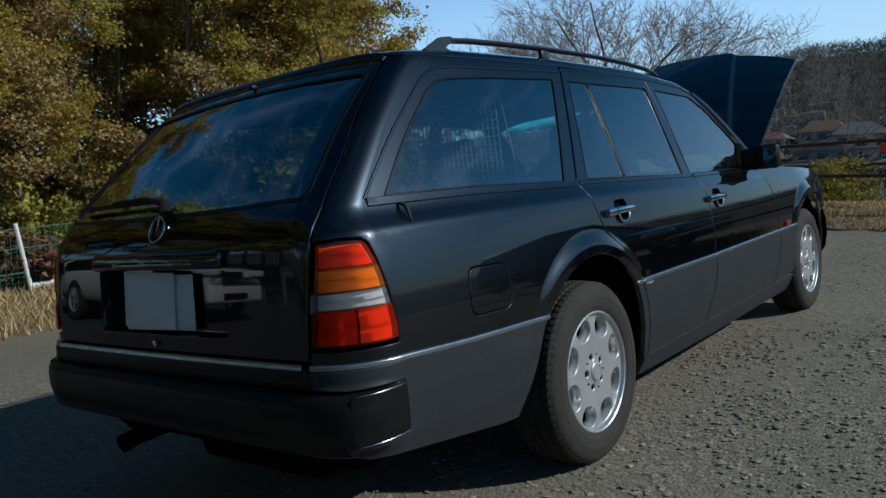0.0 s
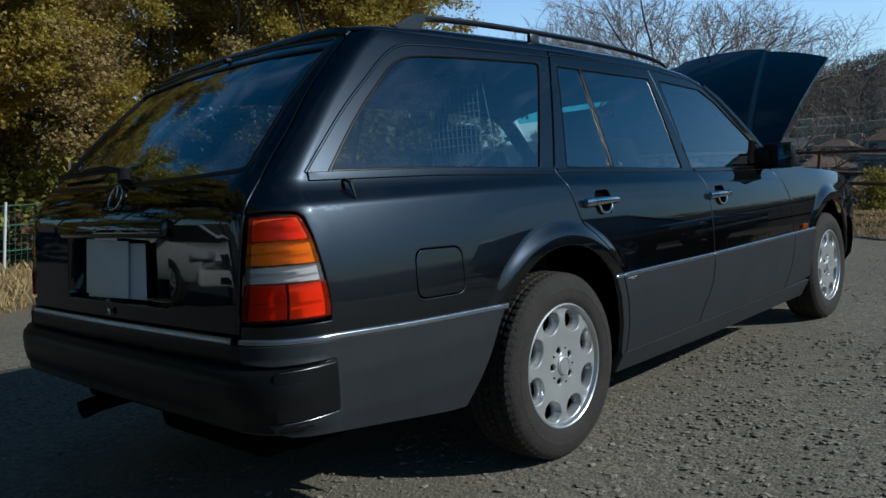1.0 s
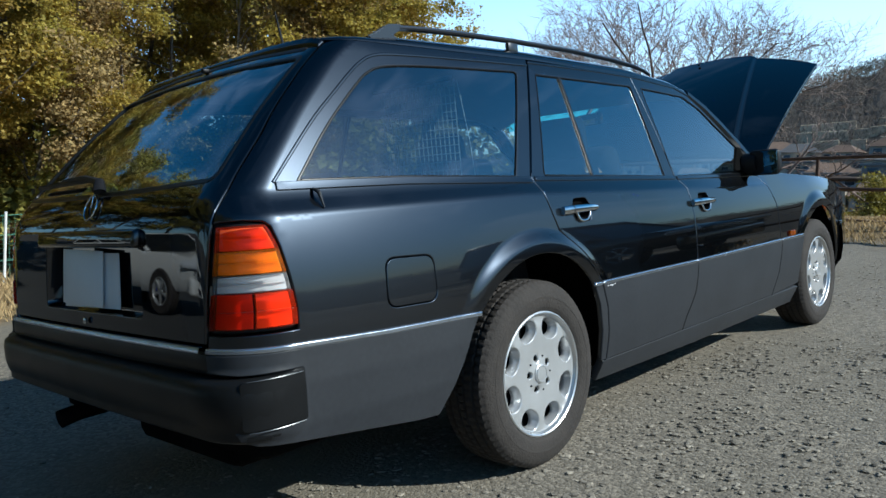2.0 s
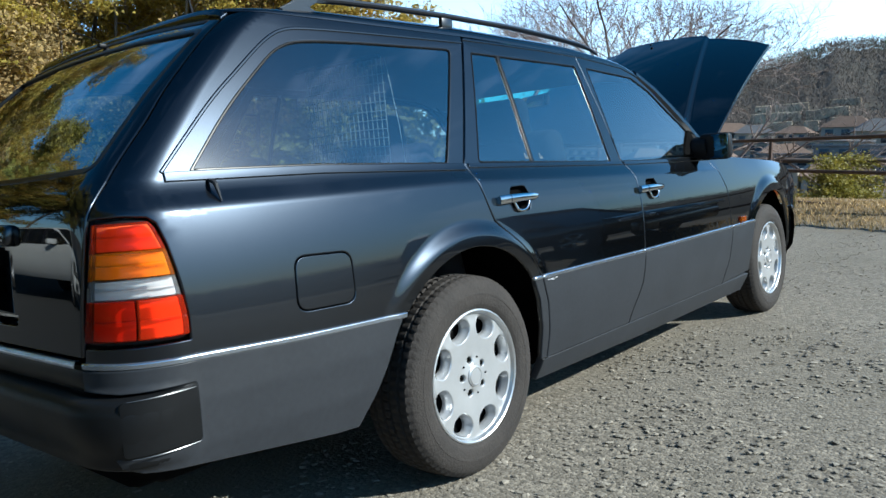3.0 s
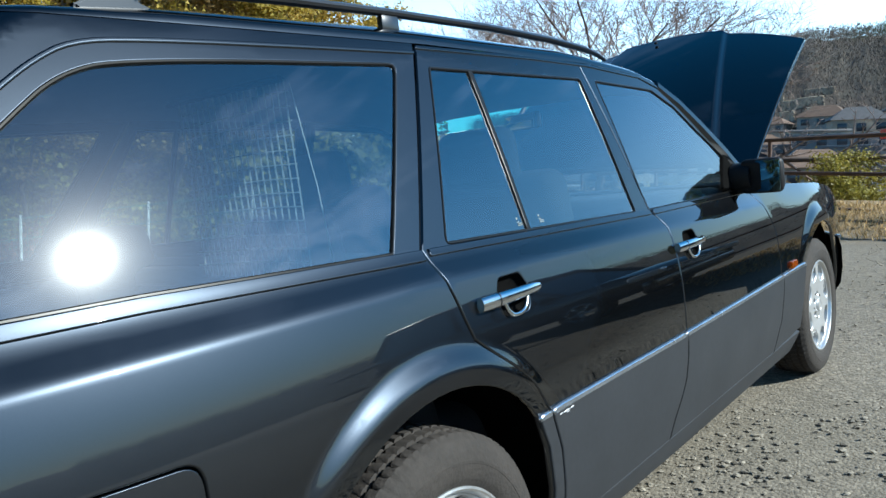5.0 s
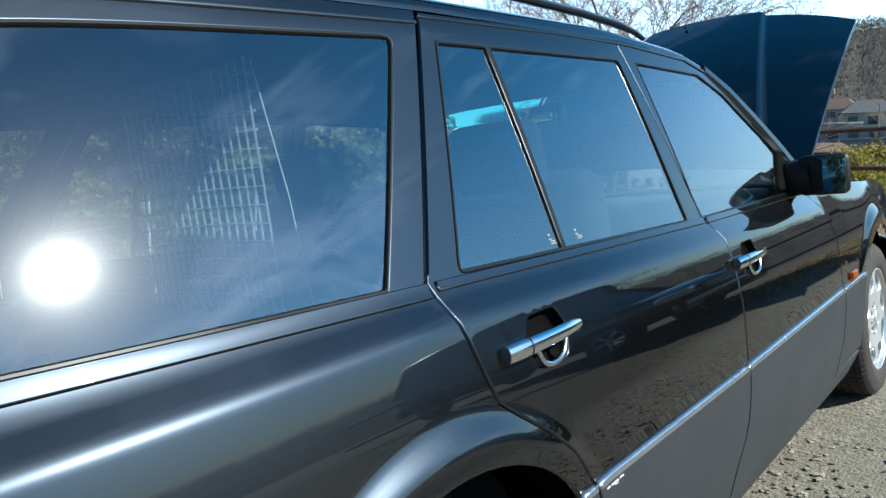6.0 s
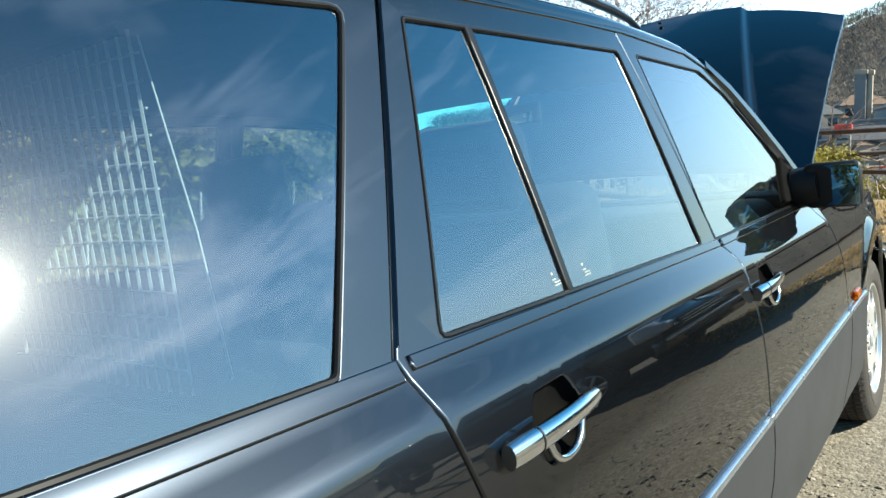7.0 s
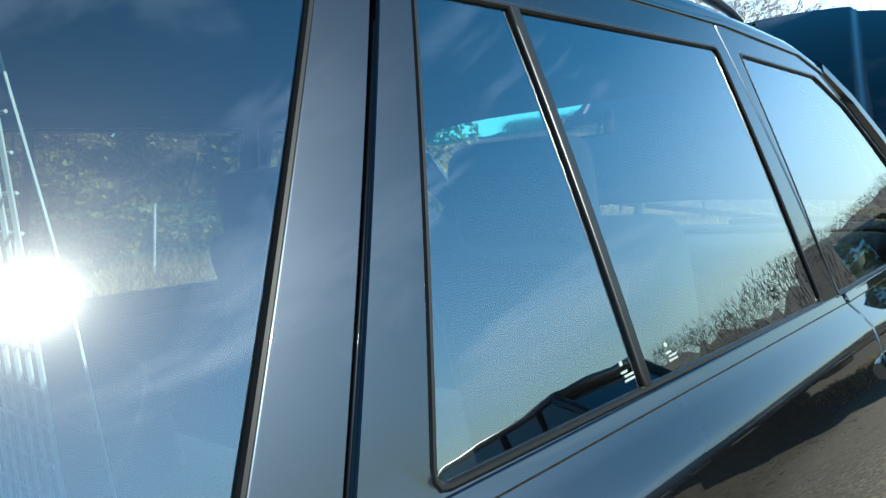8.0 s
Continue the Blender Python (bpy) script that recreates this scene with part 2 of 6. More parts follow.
RED = lens_mat("red_lamp_lens", (0.92, 0.050, 0.006))
# the fog chamber's shade is put into a deeper red
SHADED_RED = lens_mat("shaded_red_fog_lamp_lens", (0.62, 0.020, 0.004))
AMBER = lens_mat("amber_lamp_lens", (0.98, 0.215, 0.004))
WHITE_LENS = lens_mat("clear_lamp_lens", (0.55, 0.55, 0.545))
REFLECTOR = mat("lamp_reflector", (0.95, 0.95, 0.94), 0.5, 0.0, vary=0.08, scale=30)


# ---------------- mesh helpers ----------------
def mesh_of(name, verts, faces, material, smooth=True, sharp=35):
    me = bpy.data.meshes.new(name)
    me.from_pydata([tuple(v) for v in verts], [], faces)
    me.materials.append(material)
    if smooth:
        me.shade_smooth()
        if sharp:
            me.set_sharp_from_angle(angle=radians(sharp))
    me.update()
    return me


def piece(name, data, parent=None, label=""):
    """Links a mesh as one object, under a thing or a part."""
    ob = new(name, data)
    ob.parent = parent
    if label:
        ob["label"] = label
    return ob


def part(name, bm, material, parent=None, label="", smooth=True, sharp=35):
    """Links a bmesh as ONE mesh object under a thing or a part."""
    me = bpy.data.meshes.new(name)
    bm.to_mesh(me)
    bm.free()
    me.materials.append(material)
    if smooth:
        me.shade_smooth()
        if sharp:
            me.set_sharp_from_angle(angle=radians(sharp))
    return piece(name, me, parent, label)


def thing(name, label, category, group="", kind="", at=(0, 0, 0)):
    ob = new(name)
    ob.location = at
    ob.empty_display_size = 0.1
    return tagged(ob, label, category, group, kind)


def box(size, at=(0, 0, 0), bevel=0.0, seg=2, turn=None, bm=None):
    bm = bm or bmesh.new()
    r = bmesh.ops.create_cube(bm, size=1)
    vs = r["verts"]
    for v in vs:
        v.co = Vector((v.co.x * size[0], v.co.y * size[1], v.co.z * size[2]))
    if bevel:
        es = list({e for v in vs for e in v.link_edges})
        out = bmesh.ops.bevel(bm, geom=es, offset=bevel, segments=seg, affect="EDGES", profile=0.5)
        vs = list({v for f in out["faces"] for v in f.verts} | {v for v in vs if v.is_valid})
    m = Matrix.Translation(at) @ (turn or Matrix())
    for v in vs:
        v.co = m @ v.co
    return bm


def tube(points, radius, sides=8, closed=False, flat=1.0, bm=None, up=(0, 0, 1)):
    """A tube along points; radius is a number or one number a point. flat squeezes it along the second axis."""
    bm = bm or bmesh.new()
    pts = [Vector(p) for p in points]
    n = len(pts)
    rings = []
    for i, p in enumerate(pts):
        a, b = pts[(i - 1) % n] if closed or i else p, pts[(i + 1) % n] if closed or i < n - 1 else p
        d = (b - a).normalized()
        s = d.cross(Vector(up))
        if s.length < 1e-4:
            s = d.cross(Vector((1, 0, 0)))
        s.normalize()
        t = s.cross(d)
        r = radius[i] if isinstance(radius, (list, tuple)) else radius
        rings.append([bm.verts.new(p + s * (r * math.cos(2 * math.pi * k / sides)) + t * (r * flat * math.sin(2 * math.pi * k / sides))) for k in range(sides)])
    for i in range(n if closed else n - 1):
        a, b = rings[i], rings[(i + 1) % n]
        for k in range(sides):
            bm.faces.new((a[k], a[(k + 1) % sides], b[(k + 1) % sides], b[k]))
    if not closed:
        bm.faces.new(rings[0][::-1])
        bm.faces.new(rings[-1])
    return bm


def lathe(profile, seg=48, axis="X", bm=None, at=(0, 0, 0)):
    """Turns a profile of (along, radius) about an axis."""
    bm = bm or bmesh.new()
    rings = []
    for a, r in profile:
        ring = []
        for k in range(seg):
            c, s = math.cos(2 * math.pi * k / seg) * r, math.sin(2 * math.pi * k / seg) * r
            p = (a, c, s) if axis == "X" else ((c, a, s) if axis == "Y" else (c, s, a))
            ring.append(bm.verts.new(Vector(p) + Vector(at)))
        rings.append(ring)
    for a, b in zip(rings, rings[1:]):
        for k in range(seg):
            bm.faces.new((a[k], a[(k + 1) % seg], b[(k + 1) % seg], b[k]))
    bmesh.ops.recalc_face_normals(bm, faces=bm.faces)
    return bm


def loop_round(poly, dense=0.03):
    """An outline of (a, b) or (a, b, radius) with its corners rounded and its sides split to short steps."""
    poly = [p for i, p in enumerate(poly) if math.dist(p[:2], poly[i - 1][:2]) > 1e-4]
    n, out = len(poly), []
    for i in range(n):
        p, q, r = (Vector(poly[j % n][:2]) for j in (i - 1, i, i + 1))
        rad = poly[i][2] if len(poly[i]) > 2 else 0.004
        d1, d2 = (p - q), (r - q)
        l1, l2 = d1.length, d2.length
        d1, d2 = d1 / l1, d2 / l2
        ang = math.acos(max(-1, min(1, d1.dot(d2))))
        if ang > 3.05 or ang < 0.05 or rad <= 0:
            out.append(q)
            continue
        cut = min(rad / math.tan(ang / 2), 0.45 * min(l1, l2))
        steps = 3 if rad < 0.02 else 7
        a, b = q + d1 * cut, q + d2 * cut
        for k in range(steps + 1):
            t = k / steps
            out.append((1 - t) ** 2 * a + 2 * t * (1 - t) * q + t * t * b)
    full = []
    for i, p in enumerate(out):
        q = out[(i + 1) % len(out)]
        if (q - p).length < 1e-5:
            continue
        k = max(1, math.ceil((q - p).length / dense))
        full += [p + (q - p) * j / k for j in range(k)]
    area = sum(p.x * q.y - q.x * p.y for p, q in zip(full, full[1:] + full[:1]))
    return full if area > 0 else full[::-1]


def loop_inset(loop, d):
    """Moves an anticlockwise loop inwards by d (outwards when negative)."""
    n, out = len(loop), []
    for i in range(n):
        p, q, r = loop[i - 1], loop[i], loop[(i + 1) % n]
        e1, e2 = (q - p).normalized(), (r - q).normalized()
        n1, n2 = Vector((-e1.y, e1.x)), Vector((-e2.y, e2.x))
        m = n1 + n2
        if m.length < 1e-3:
            m = n1
        m.normalize()
        out.append(q + m * min(d / max(0.35, m.dot(n1)), d * 2.5) if d > 0 else q + m * max(d / max(0.35, m.dot(n1)), d * 2.5))
    return out


def inside(p, loop_xy):
    x, y = p[0], p[1]
    xs, ys = loop_xy
    x2, y2 = np.roll(xs, -1), np.roll(ys, -1)
    c = (ys > y) != (y2 > y)
    with np.errstate(divide="ignore", invalid="ignore"):
        xc = xs + (y - ys) * (x2 - xs) / (y2 - ys)
    return bool(np.count_nonzero(c & (x < xc)) % 2)


def surface_normal(fmap, a, b):
    e = .004
    return (fmap(a + e, b, 0.0) - fmap(a - e, b, 0.0)).cross(fmap(a, b + e, 0.0) - fmap(a, b - e, 0.0)).normalized()


def panel(outline, holes, fmap, step=0.05, edge=0.003, depth=0.014, lift=0.0, mirror=False, dense=0.03, extra=()):
    """A sheet cut to an outline with holes, laid on the surface fmap(a, b, height), with rounded edges turned in.
    Returns verts and faces."""
    from mathutils.geometry import delaunay_2d_cdt
    loops = [loop_round(outline, dense)] + [loop_round(h, dense)[::-1] for h in holes]
    inner = [loop_inset(lp, edge) for lp in loops]
    pts, edges, ring_ids = [], [], []
    for lp in inner:
        s = len(pts)
        pts += lp
        ids = list(range(s, len(pts)))
        ring_ids.append(ids)
        edges += [(ids[i], ids[(i + 1) % len(ids)]) for i in range(len(ids))]
    arrs = [(np.array([p.x for p in lp]), np.array([p.y for p in lp])) for lp in inner]
    bx = np.concatenate([a[0] for a in arrs])
    by = np.concatenate([a[1] for a in arrs])
    a0, a1, b0, b1 = arrs[0][0].min(), arrs[0][0].max(), arrs[0][1].min(), arrs[0][1].max()
    for i in range(1, int((a1 - a0) / step) + 1):
        for j in range(1, int((b1 - b0) / step) + 1):
            p = Vector((a0 + i * step, b0 + j * step))
            if extra and .884 < p.y + .03 * max(0, p.x) < .986:
                continue
            if inside(p, arrs[0]) and not any(inside(p, h) for h in arrs[1:]) and np.min((bx - p.x) ** 2 + (by - p.y) ** 2) > (step * 0.35) ** 2:
                pts.append(p)
    for q in extra:
        p = Vector(q)
        if inside(p, arrs[0]) and not any(inside(p, h) for h in arrs[1:]) and np.min((bx - p.x) ** 2 + (by - p.y) ** 2) > .006 ** 2:
            pts.append(p)
    vs, _, fs, ov, _, _ = delaunay_2d_cdt(pts, edges, [], 0, 1e-6)
    back_map = {}
    for k, o in enumerate(ov):
        for i in o:
            back_map[i] = k
    verts = [fmap(v.x, v.y, lift) for v in vs]
    normals = [surface_normal(fmap, v.x, v.y) for v in vs]
    faces = []
    for f in fs:
        c = ((vs[f[0]].x + vs[f[1]].x + vs[f[2]].x) / 3, (vs[f[0]].y + vs[f[1]].y + vs[f[2]].y) / 3)
        if inside(c, arrs[0]) and not any(inside(c, h) for h in arrs[1:]):
            faces.append(tuple(f))
    for lp, ids in zip(loops, ring_ids):
        base = len(verts)
        n = len(lp)
        verts += [fmap(p.x, p.y, lift - edge) for p in lp]
        verts += [fmap(p.x, p.y, lift - depth) for p in lp]
        out_ = []
        for i, p in enumerate(lp):
            t = lp[(i + 1) % n] - lp[i - 1]
            q = Vector((t.y, -t.x)).normalized() * .003
            out_.append((fmap(p.x + q.x, p.y + q.y, lift) - fmap(p.x - q.x, p.y - q.y, lift)).normalized())
        normals += [(surface_normal(fmap, p.x, p.y) * .6 + o * .8).normalized() for p, o in zip(lp, out_)]
        normals += out_
        for i in range(n):
            j = (i + 1) % n
            a, b = back_map[ids[i]], back_map[ids[j]]
            if a != b:
                faces.append((base + i, base + j, b, a))
            faces.append((base + n + i, base + n + j, base + j, base + i))
    if mirror:
        verts = [(-v[0], v[1], v[2]) for v in verts]
        faces = [f[::-1] for f in faces]
        normals = [(-v[0], v[1], v[2]) for v in normals]
    return verts, faces, normals


def sheet(name, outline, holes, fmap, material, parent, label="", sharp=50, **kw):
    v, f, nrm = panel(outline, holes, fmap, **kw)
    me = mesh_of(name, v, f, material, sharp=0)
    me.normals_split_custom_set_from_vertices([tuple(k) for k in nrm])
    return piece(name, me, parent, label)


# ---------------- the car's surface ----------------
# half width, tail and tail-corner radius by height
WIDTH_Z = [(.10, .76), (.20, .80), (.27, .838), (.40, .858), (.50, .862), (.58, .858), (.66, .853), (.75, .846), (.84, .833), (.90, .815), (.94, .793), (.975, .764),
           (1.0, .752), (1.1, .714), (1.2, .668), (1.3, .617), (1.385, .567), (1.42, .54), (1.45, .505), (1.5, .44)]
TAIL_Z = [(.10, -1.06), (.3, -1.112), (.6, -1.121), (.9, -1.104), (.95, -1.094), (.985, -1.07), (1.05, -1.01), (1.2, -.865), (1.35, -.70), (1.42, -.60), (1.45, -.55), (1.5, -.5)]
CORNER_Z = [(.10, .17), (.9, .17), (1.0, .13), (1.2, .11), (1.5, .10)]
ZS = np.arange(0.1, 1.5, 0.004)


def table(tab, span=0.024):
    a, b = [p[0] for p in tab], [p[1] for p in tab]
    return sum(np.interp(ZS + d, a, b) for d in np.linspace(-span, span, 7)) / 7


# below the belt the side bulges evenly up to a crease, then leans in to the glass
LOWER = np.where((ZS > .58) & (ZS < .918), .858 - .485 * np.maximum(0, ZS - .58) ** 2.3, np.interp(ZS, [p[0] for p in WIDTH_Z], [p[1] for p in WIDTH_Z]))
LOWER = np.where((ZS >= .918) & (ZS <= .965), np.interp(ZS, [.918, .965], [.818, .7794]), LOWER)
LOWER = np.convolve(np.pad(LOWER, 2, "edge"), np.ones(5) / 5, "valid")
# one even curve from the belt over the glass to the roof
T_W = np.where(ZS > .965, .768 - .33 * (ZS - 1) - .10 * (ZS - 1) ** 2 - 1.2 * np.maximum(0, ZS - 1.40) ** 1.5, LOWER)
T_W = np.where(ZS > .945, np.convolve(np.pad(T_W, 5, "edge"), np.ones(11) / 11, "valid"), T_W)
T_R, T_C = table(TAIL_Z), table(CORNER_Z, 0.05)
T_R = np.convolve(np.pad(T_R, 4, "edge"), np.ones(9) / 9, "valid")
AXLES = ((0.0, 0.315), (2.8, 0.315))


def at_z(tab, z):
    k = min(max((z - 0.1) / 0.004, 0), len(tab) - 1.001)
    i = int(k)
    return float(tab[i] + (tab[i + 1] - tab[i]) * (k - i))


def half(z, y):
    # the belt drops a little towards the front
    k = 1 if .88 < z < 1.0 else max(0, min((z - .72) / .16, (1.40 - z) / .40))
    w = at_z(T_W, z + .030 * max(0, min(y, 2.1)) * k)
    if y < -0.2:
        w -= 0.073 * (y + 0.2) ** 2
    if y > 2.7:
        w -= 0.12 * (y - 2.7) ** 2
    # flared lips round the wheel openings
    if z < 0.9:
        for ay, az in AXLES:
            r = math.hypot(y - ay, z - az)
            if r < 0.490:
                k = min(1, max(0, (0.490 - r) / 0.055))
                q = min(1, max(0, (z - .50) / .26))
                w += 0.017 * k * k * (3 - 2 * k) * q * q * (3 - 2 * q)
    return w


def tail_corner(z):
    yr, r = at_z(T_R, z), at_z(T_C, z)
    yc = yr + r
    return yr, r, yc, half(z, yc)


def crown(x, w, z):
    # the sloping screen is bowed more than the gate below it
    k = min(1, max(0, (z - .93) / .12))
    return (0.010 + .020 * k * k * (3 - 2 * k)) * (1 - min(1, abs(x) / w) ** 2)


def body_raw(u, z):
    """The body's right half: u is y along the side, then runs on round the tail corner to the middle of the tail."""
    yr, r, yc, w = tail_corner(z)
    if u >= yc:
        return Vector((half(z, u), u, z))
    th = (yc - u) / r
    if th < math.pi / 2:
        return Vector((w - r + r * math.cos(th), yc - r * math.sin(th), z))
    x = w - r - (u_end(z) - u)
    return Vector((x, yr - crown(x, w - r, z), z))


def u_end(z):
    yr, r, yc, w = tail_corner(z)
    return yc - r * math.pi / 2


def u_of_x(x, z):
    """The u at which the tail has the half width x at height z."""
    yr, r, yc, w = tail_corner(z)
    if x > w - r:
        return yc - r * math.acos(min(1, max(-1, (x - (w - r)) / r)))
    return yc - r * math.pi / 2 - (w - r - x)


def body(u, z, h=0.0):
    p = body_raw(u, z)
    if h:
        e = 0.003
        n = (body_raw(u + e, z) - body_raw(u - e, z)).cross(body_raw(u, z + e) - body_raw(u, z - e))
        p = p + n.normalized() * h
    return p


def tail_raw(x, z):
    yr, r, yc, w = tail_corner(z)
    a = abs(x)
    if a <= w - r:
        return Vector((x, yr - crown(x, w - r, z), z))
    return Vector((x, yc - math.sqrt(max(r * r - (a - (w - r)) ** 2, 1e-6)), z))


def tail(x, z, h=0.0):
    p = tail_raw(x, z)
    if h:
        e = 0.003
        n = (tail_raw(x + e, z) - tail_raw(x - e, z)).cross(tail_raw(x, z + e) - tail_raw(x, z - e))
        p = p + n.normalized() * h
    return p


def curve_at(tab, v):
    return float(np.interp(v, [p[0] for p in tab], [p[1] for p in tab]))


# shut lines and openings, in (y, z)
HATCH_X = [(.58, .652), (.64, .655), (.90, .682), (.985, .683), (1.127, .654), (1.389, .569), (1.43, .548)]
DOOR_REAR = [(.320, 1.413), (.083, .975), (.099, .913), (.121, .83), (.136, .787), (.175, .757), (.250, .702), (.302, .656), (.358, .577), (.385, .48), (.392, .36), (.386, .285)]
DOOR_MID = [(1.063, 1.398), (1.138, .945), (1.166, .907), (1.171, .885), (1.163, .74), (1.155, .58), (1.11, .44), (1.031, .340), (1.0, .285)]
DOOR_FRONT = [(2.045, .930), (2.07, .905), (2.132, .762), (2.15, .553), (2.091, .401), (2.04, .316), (2.02, .285)]
ROOF_EDGE = [(-.56, 1.415), (.36, 1.418), (1.1, 1.402), (1.45, 1.372), (1.62, 1.322), (1.75, 1.238), (1.86, 1.160), (2.07, .96)]
GAP = 0.0025


def shifted(line, d):
    return [(y + d, z) for y, z in line]


def arch(cy, start, end, r=0.405, n=18):
    return [(cy + r * math.cos(radians(a)), 0.315 + r * math.sin(radians(a))) for a in np.linspace(start, end, n)]


RINGS = [(ay + rr * math.cos(a), az + rr * math.sin(a)) for ay, az in AXLES for rr in np.arange(.413, .504, .0075) for a in np.linspace(-.1, math.pi + .1, 90)]
for zz in np.linspace(.915, 1.425, 44):
    yr_, r_, yc_, w_ = tail_corner(zz)
    RINGS += [(yc_ - r_ * th, zz) for th in np.linspace(-.5, 1.5, 15)]
# close rows along the shoulder crease and the foot of the glass
RINGS += [(y, ze - .030 * max(0, y)) for ze in (.890, .898, .905, .910, .914, .918, .922, .926, .932, .940, .948, .955, .961, .967, .973, .980) for y in np.linspace(-1.02, 2.05, 100)]
car = thing("estate_car", "black estate car with grey cladding, bonnet open, on gravel", "car")


def below(line, z):
    """The part of a falling shut line at or under height z, begun exactly at z."""
    y0 = float(np.interp(-z, [-p[1] for p in line], [p[0] for p in line]))
    return [(y0, z)] + [p for p in line if p[1] < z - 1e-4]


def above(line, z):
    y0 = float(np.interp(-z, [-p[1] for p in line], [p[0] for p in line]))
    return [p for p in line if p[1] > z + 1e-4] + [(y0, z)]


BUMPER_PROFILE = [(.592, -.01), (.590, .010), (.580, .013), (.552, .013), (.547, .010), (.543, -.004), (.537, -.004), (.533, .030), (.522, .045), (.50, .051), (.46, .052), (.425, .047), (.405, .040), (.396, .042), (.388, .040), (.380, .028), (.362, -.015), (.345, -.06)]


def bumper_height(u, h):
    """The bumper starts flush with the cladding on the side and swells round the corner."""
    k = min(1, max(0, (-.945 - u) / .17))
    k = k * k * (3 - 2 * k)
    return .006 * (1 - k) + h * k if h > -.008 else h


OUTER = sorted((z, h) for z, h in BUMPER_PROFILE if h > .012) + [(.60, .012)]


def clad_map(u, z, h=0.0):
    """The grey side skin, which swells with the bumper round the tail corner."""
    return body(u, z, bumper_height(u, curve_at(OUTER, z)) + .002 + h)


def eased(pts, rounds=3):
    """Cuts the corners of an open line, keeping its ends."""
    for _ in range(rounds):
        out = [pts[0]]
        for p, q in zip(pts, pts[1:]):
            out += [(p[0] * .75 + q[0] * .25, p[1] * .75 + q[1] * .25), (p[0] * .25 + q[0] * .75, p[1] * .25 + q[1] * .75)]
        pts = out + [pts[-1]]
    return pts


QUARTER_GLASS = [(-.864, 1.000, .02), (-.5, .996), (.003, .978, .012), (.229, 1.364, .015)] + [(y, z, 0) for y, z in eased([(.229, 1.364), (-.40, 1.348), (-.510, 1.322), (-.60, 1.253), (-.73, 1.144), (-.864, 1.000)])[6:-2]]
REAR_GLASS = [(.162, .976, .012), (1.049, .944, .012), (1.033, 1.350, .015), (.338, 1.360, .012)]
FRONT_GLASS = [(1.131, .941, .012), (2.045, .928, .02), (1.94, 1.062, .05), (1.78, 1.165, .06), (1.645, 1.262, .06), (1.51, 1.322, .06), (1.12, 1.346, .015)]


def hatch_line(d):
    return [(u_of_x(curve_at(HATCH_X, z), z) + d, z) for z in np.linspace(1.415, 0.905, 30)]


LIGHT = [(-.957, .640, .012), (-.955, .684, .01), (-.963, .761, .01), (-.977, .844, .01), (-.990, .890, .025), (-1.005, .902, .02), (-1.05, .907, .01), (-1.119, .905, .006), (-1.158, .78, .01), (-1.192, .640, .008)]

FLAP_HOLE = [(-.677, .641, .035), (-.491, .637, .035), (-.490, .771, .035), (-.667, .778, .035)]


def cup(y0, z0):
    """The opening of a door handle's recess."""
    return [(y0 + .088, z0 - .036, .02), (y0 + .182, z0 - .036, .02), (y0 + .196, z0 + .012, .02), (y0 + .178, z0 + .046, .02), (y0 + .096, z0 + .046, .02), (y0 + .076, z0 + .012, .02)]


HANDLE_REAR, HANDLE_FRONT = (.166, .842), (1.160, .812)
quarter_outline = (
    [(-1.200, .603), (-1.0, .600), (-.70, .588), (-.325, .579)]
    + arch(0, 139, 40) + [(.335, .50, .02), (.348, .40, .02), (.352, .290, .01)]
    + [(y - GAP, z) for y, z in DOOR_REAR[::-1]]
    + [(.320, 1.418), (-.2, 1.416), (-.56, 1.415)]
    + hatch_line(GAP)
    + [(u - s, z) for u, z, s in ((-1.119, .909, 0), (-1.05, .911, 0), (-1.002, .906, 0), (-.985, .892, 0), (-.972, .844, 0), (-.958, .761, 0), (-.950, .684, 0), (-.952, .634, 0), (-1.194, .634, 0))]
)
rear_door_outline = [(.324, 1.412)] + shifted(DOOR_REAR[1:], GAP) + [(y - GAP, z) for y, z in DOOR_MID[::-1]]
front_door_outline = shifted(DOOR_MID, GAP) + [(y - GAP, z) for y, z in DOOR_FRONT[::-1]] + [(2.055, .965), (1.86, 1.152), (1.75, 1.229), (1.62, 1.313), (1.45, 1.363)]
fender_outline = shifted(DOOR_FRONT, GAP) + [(2.025, .285), (2.40, .30)] + arch(2.8, 178, 0, r=0.395) + [(3.2, .42), (3.50, .42), (3.52, .62), (3.50, .76), (3.3, .835), (3.0, .878), (2.6, .905), (2.3, .925)]

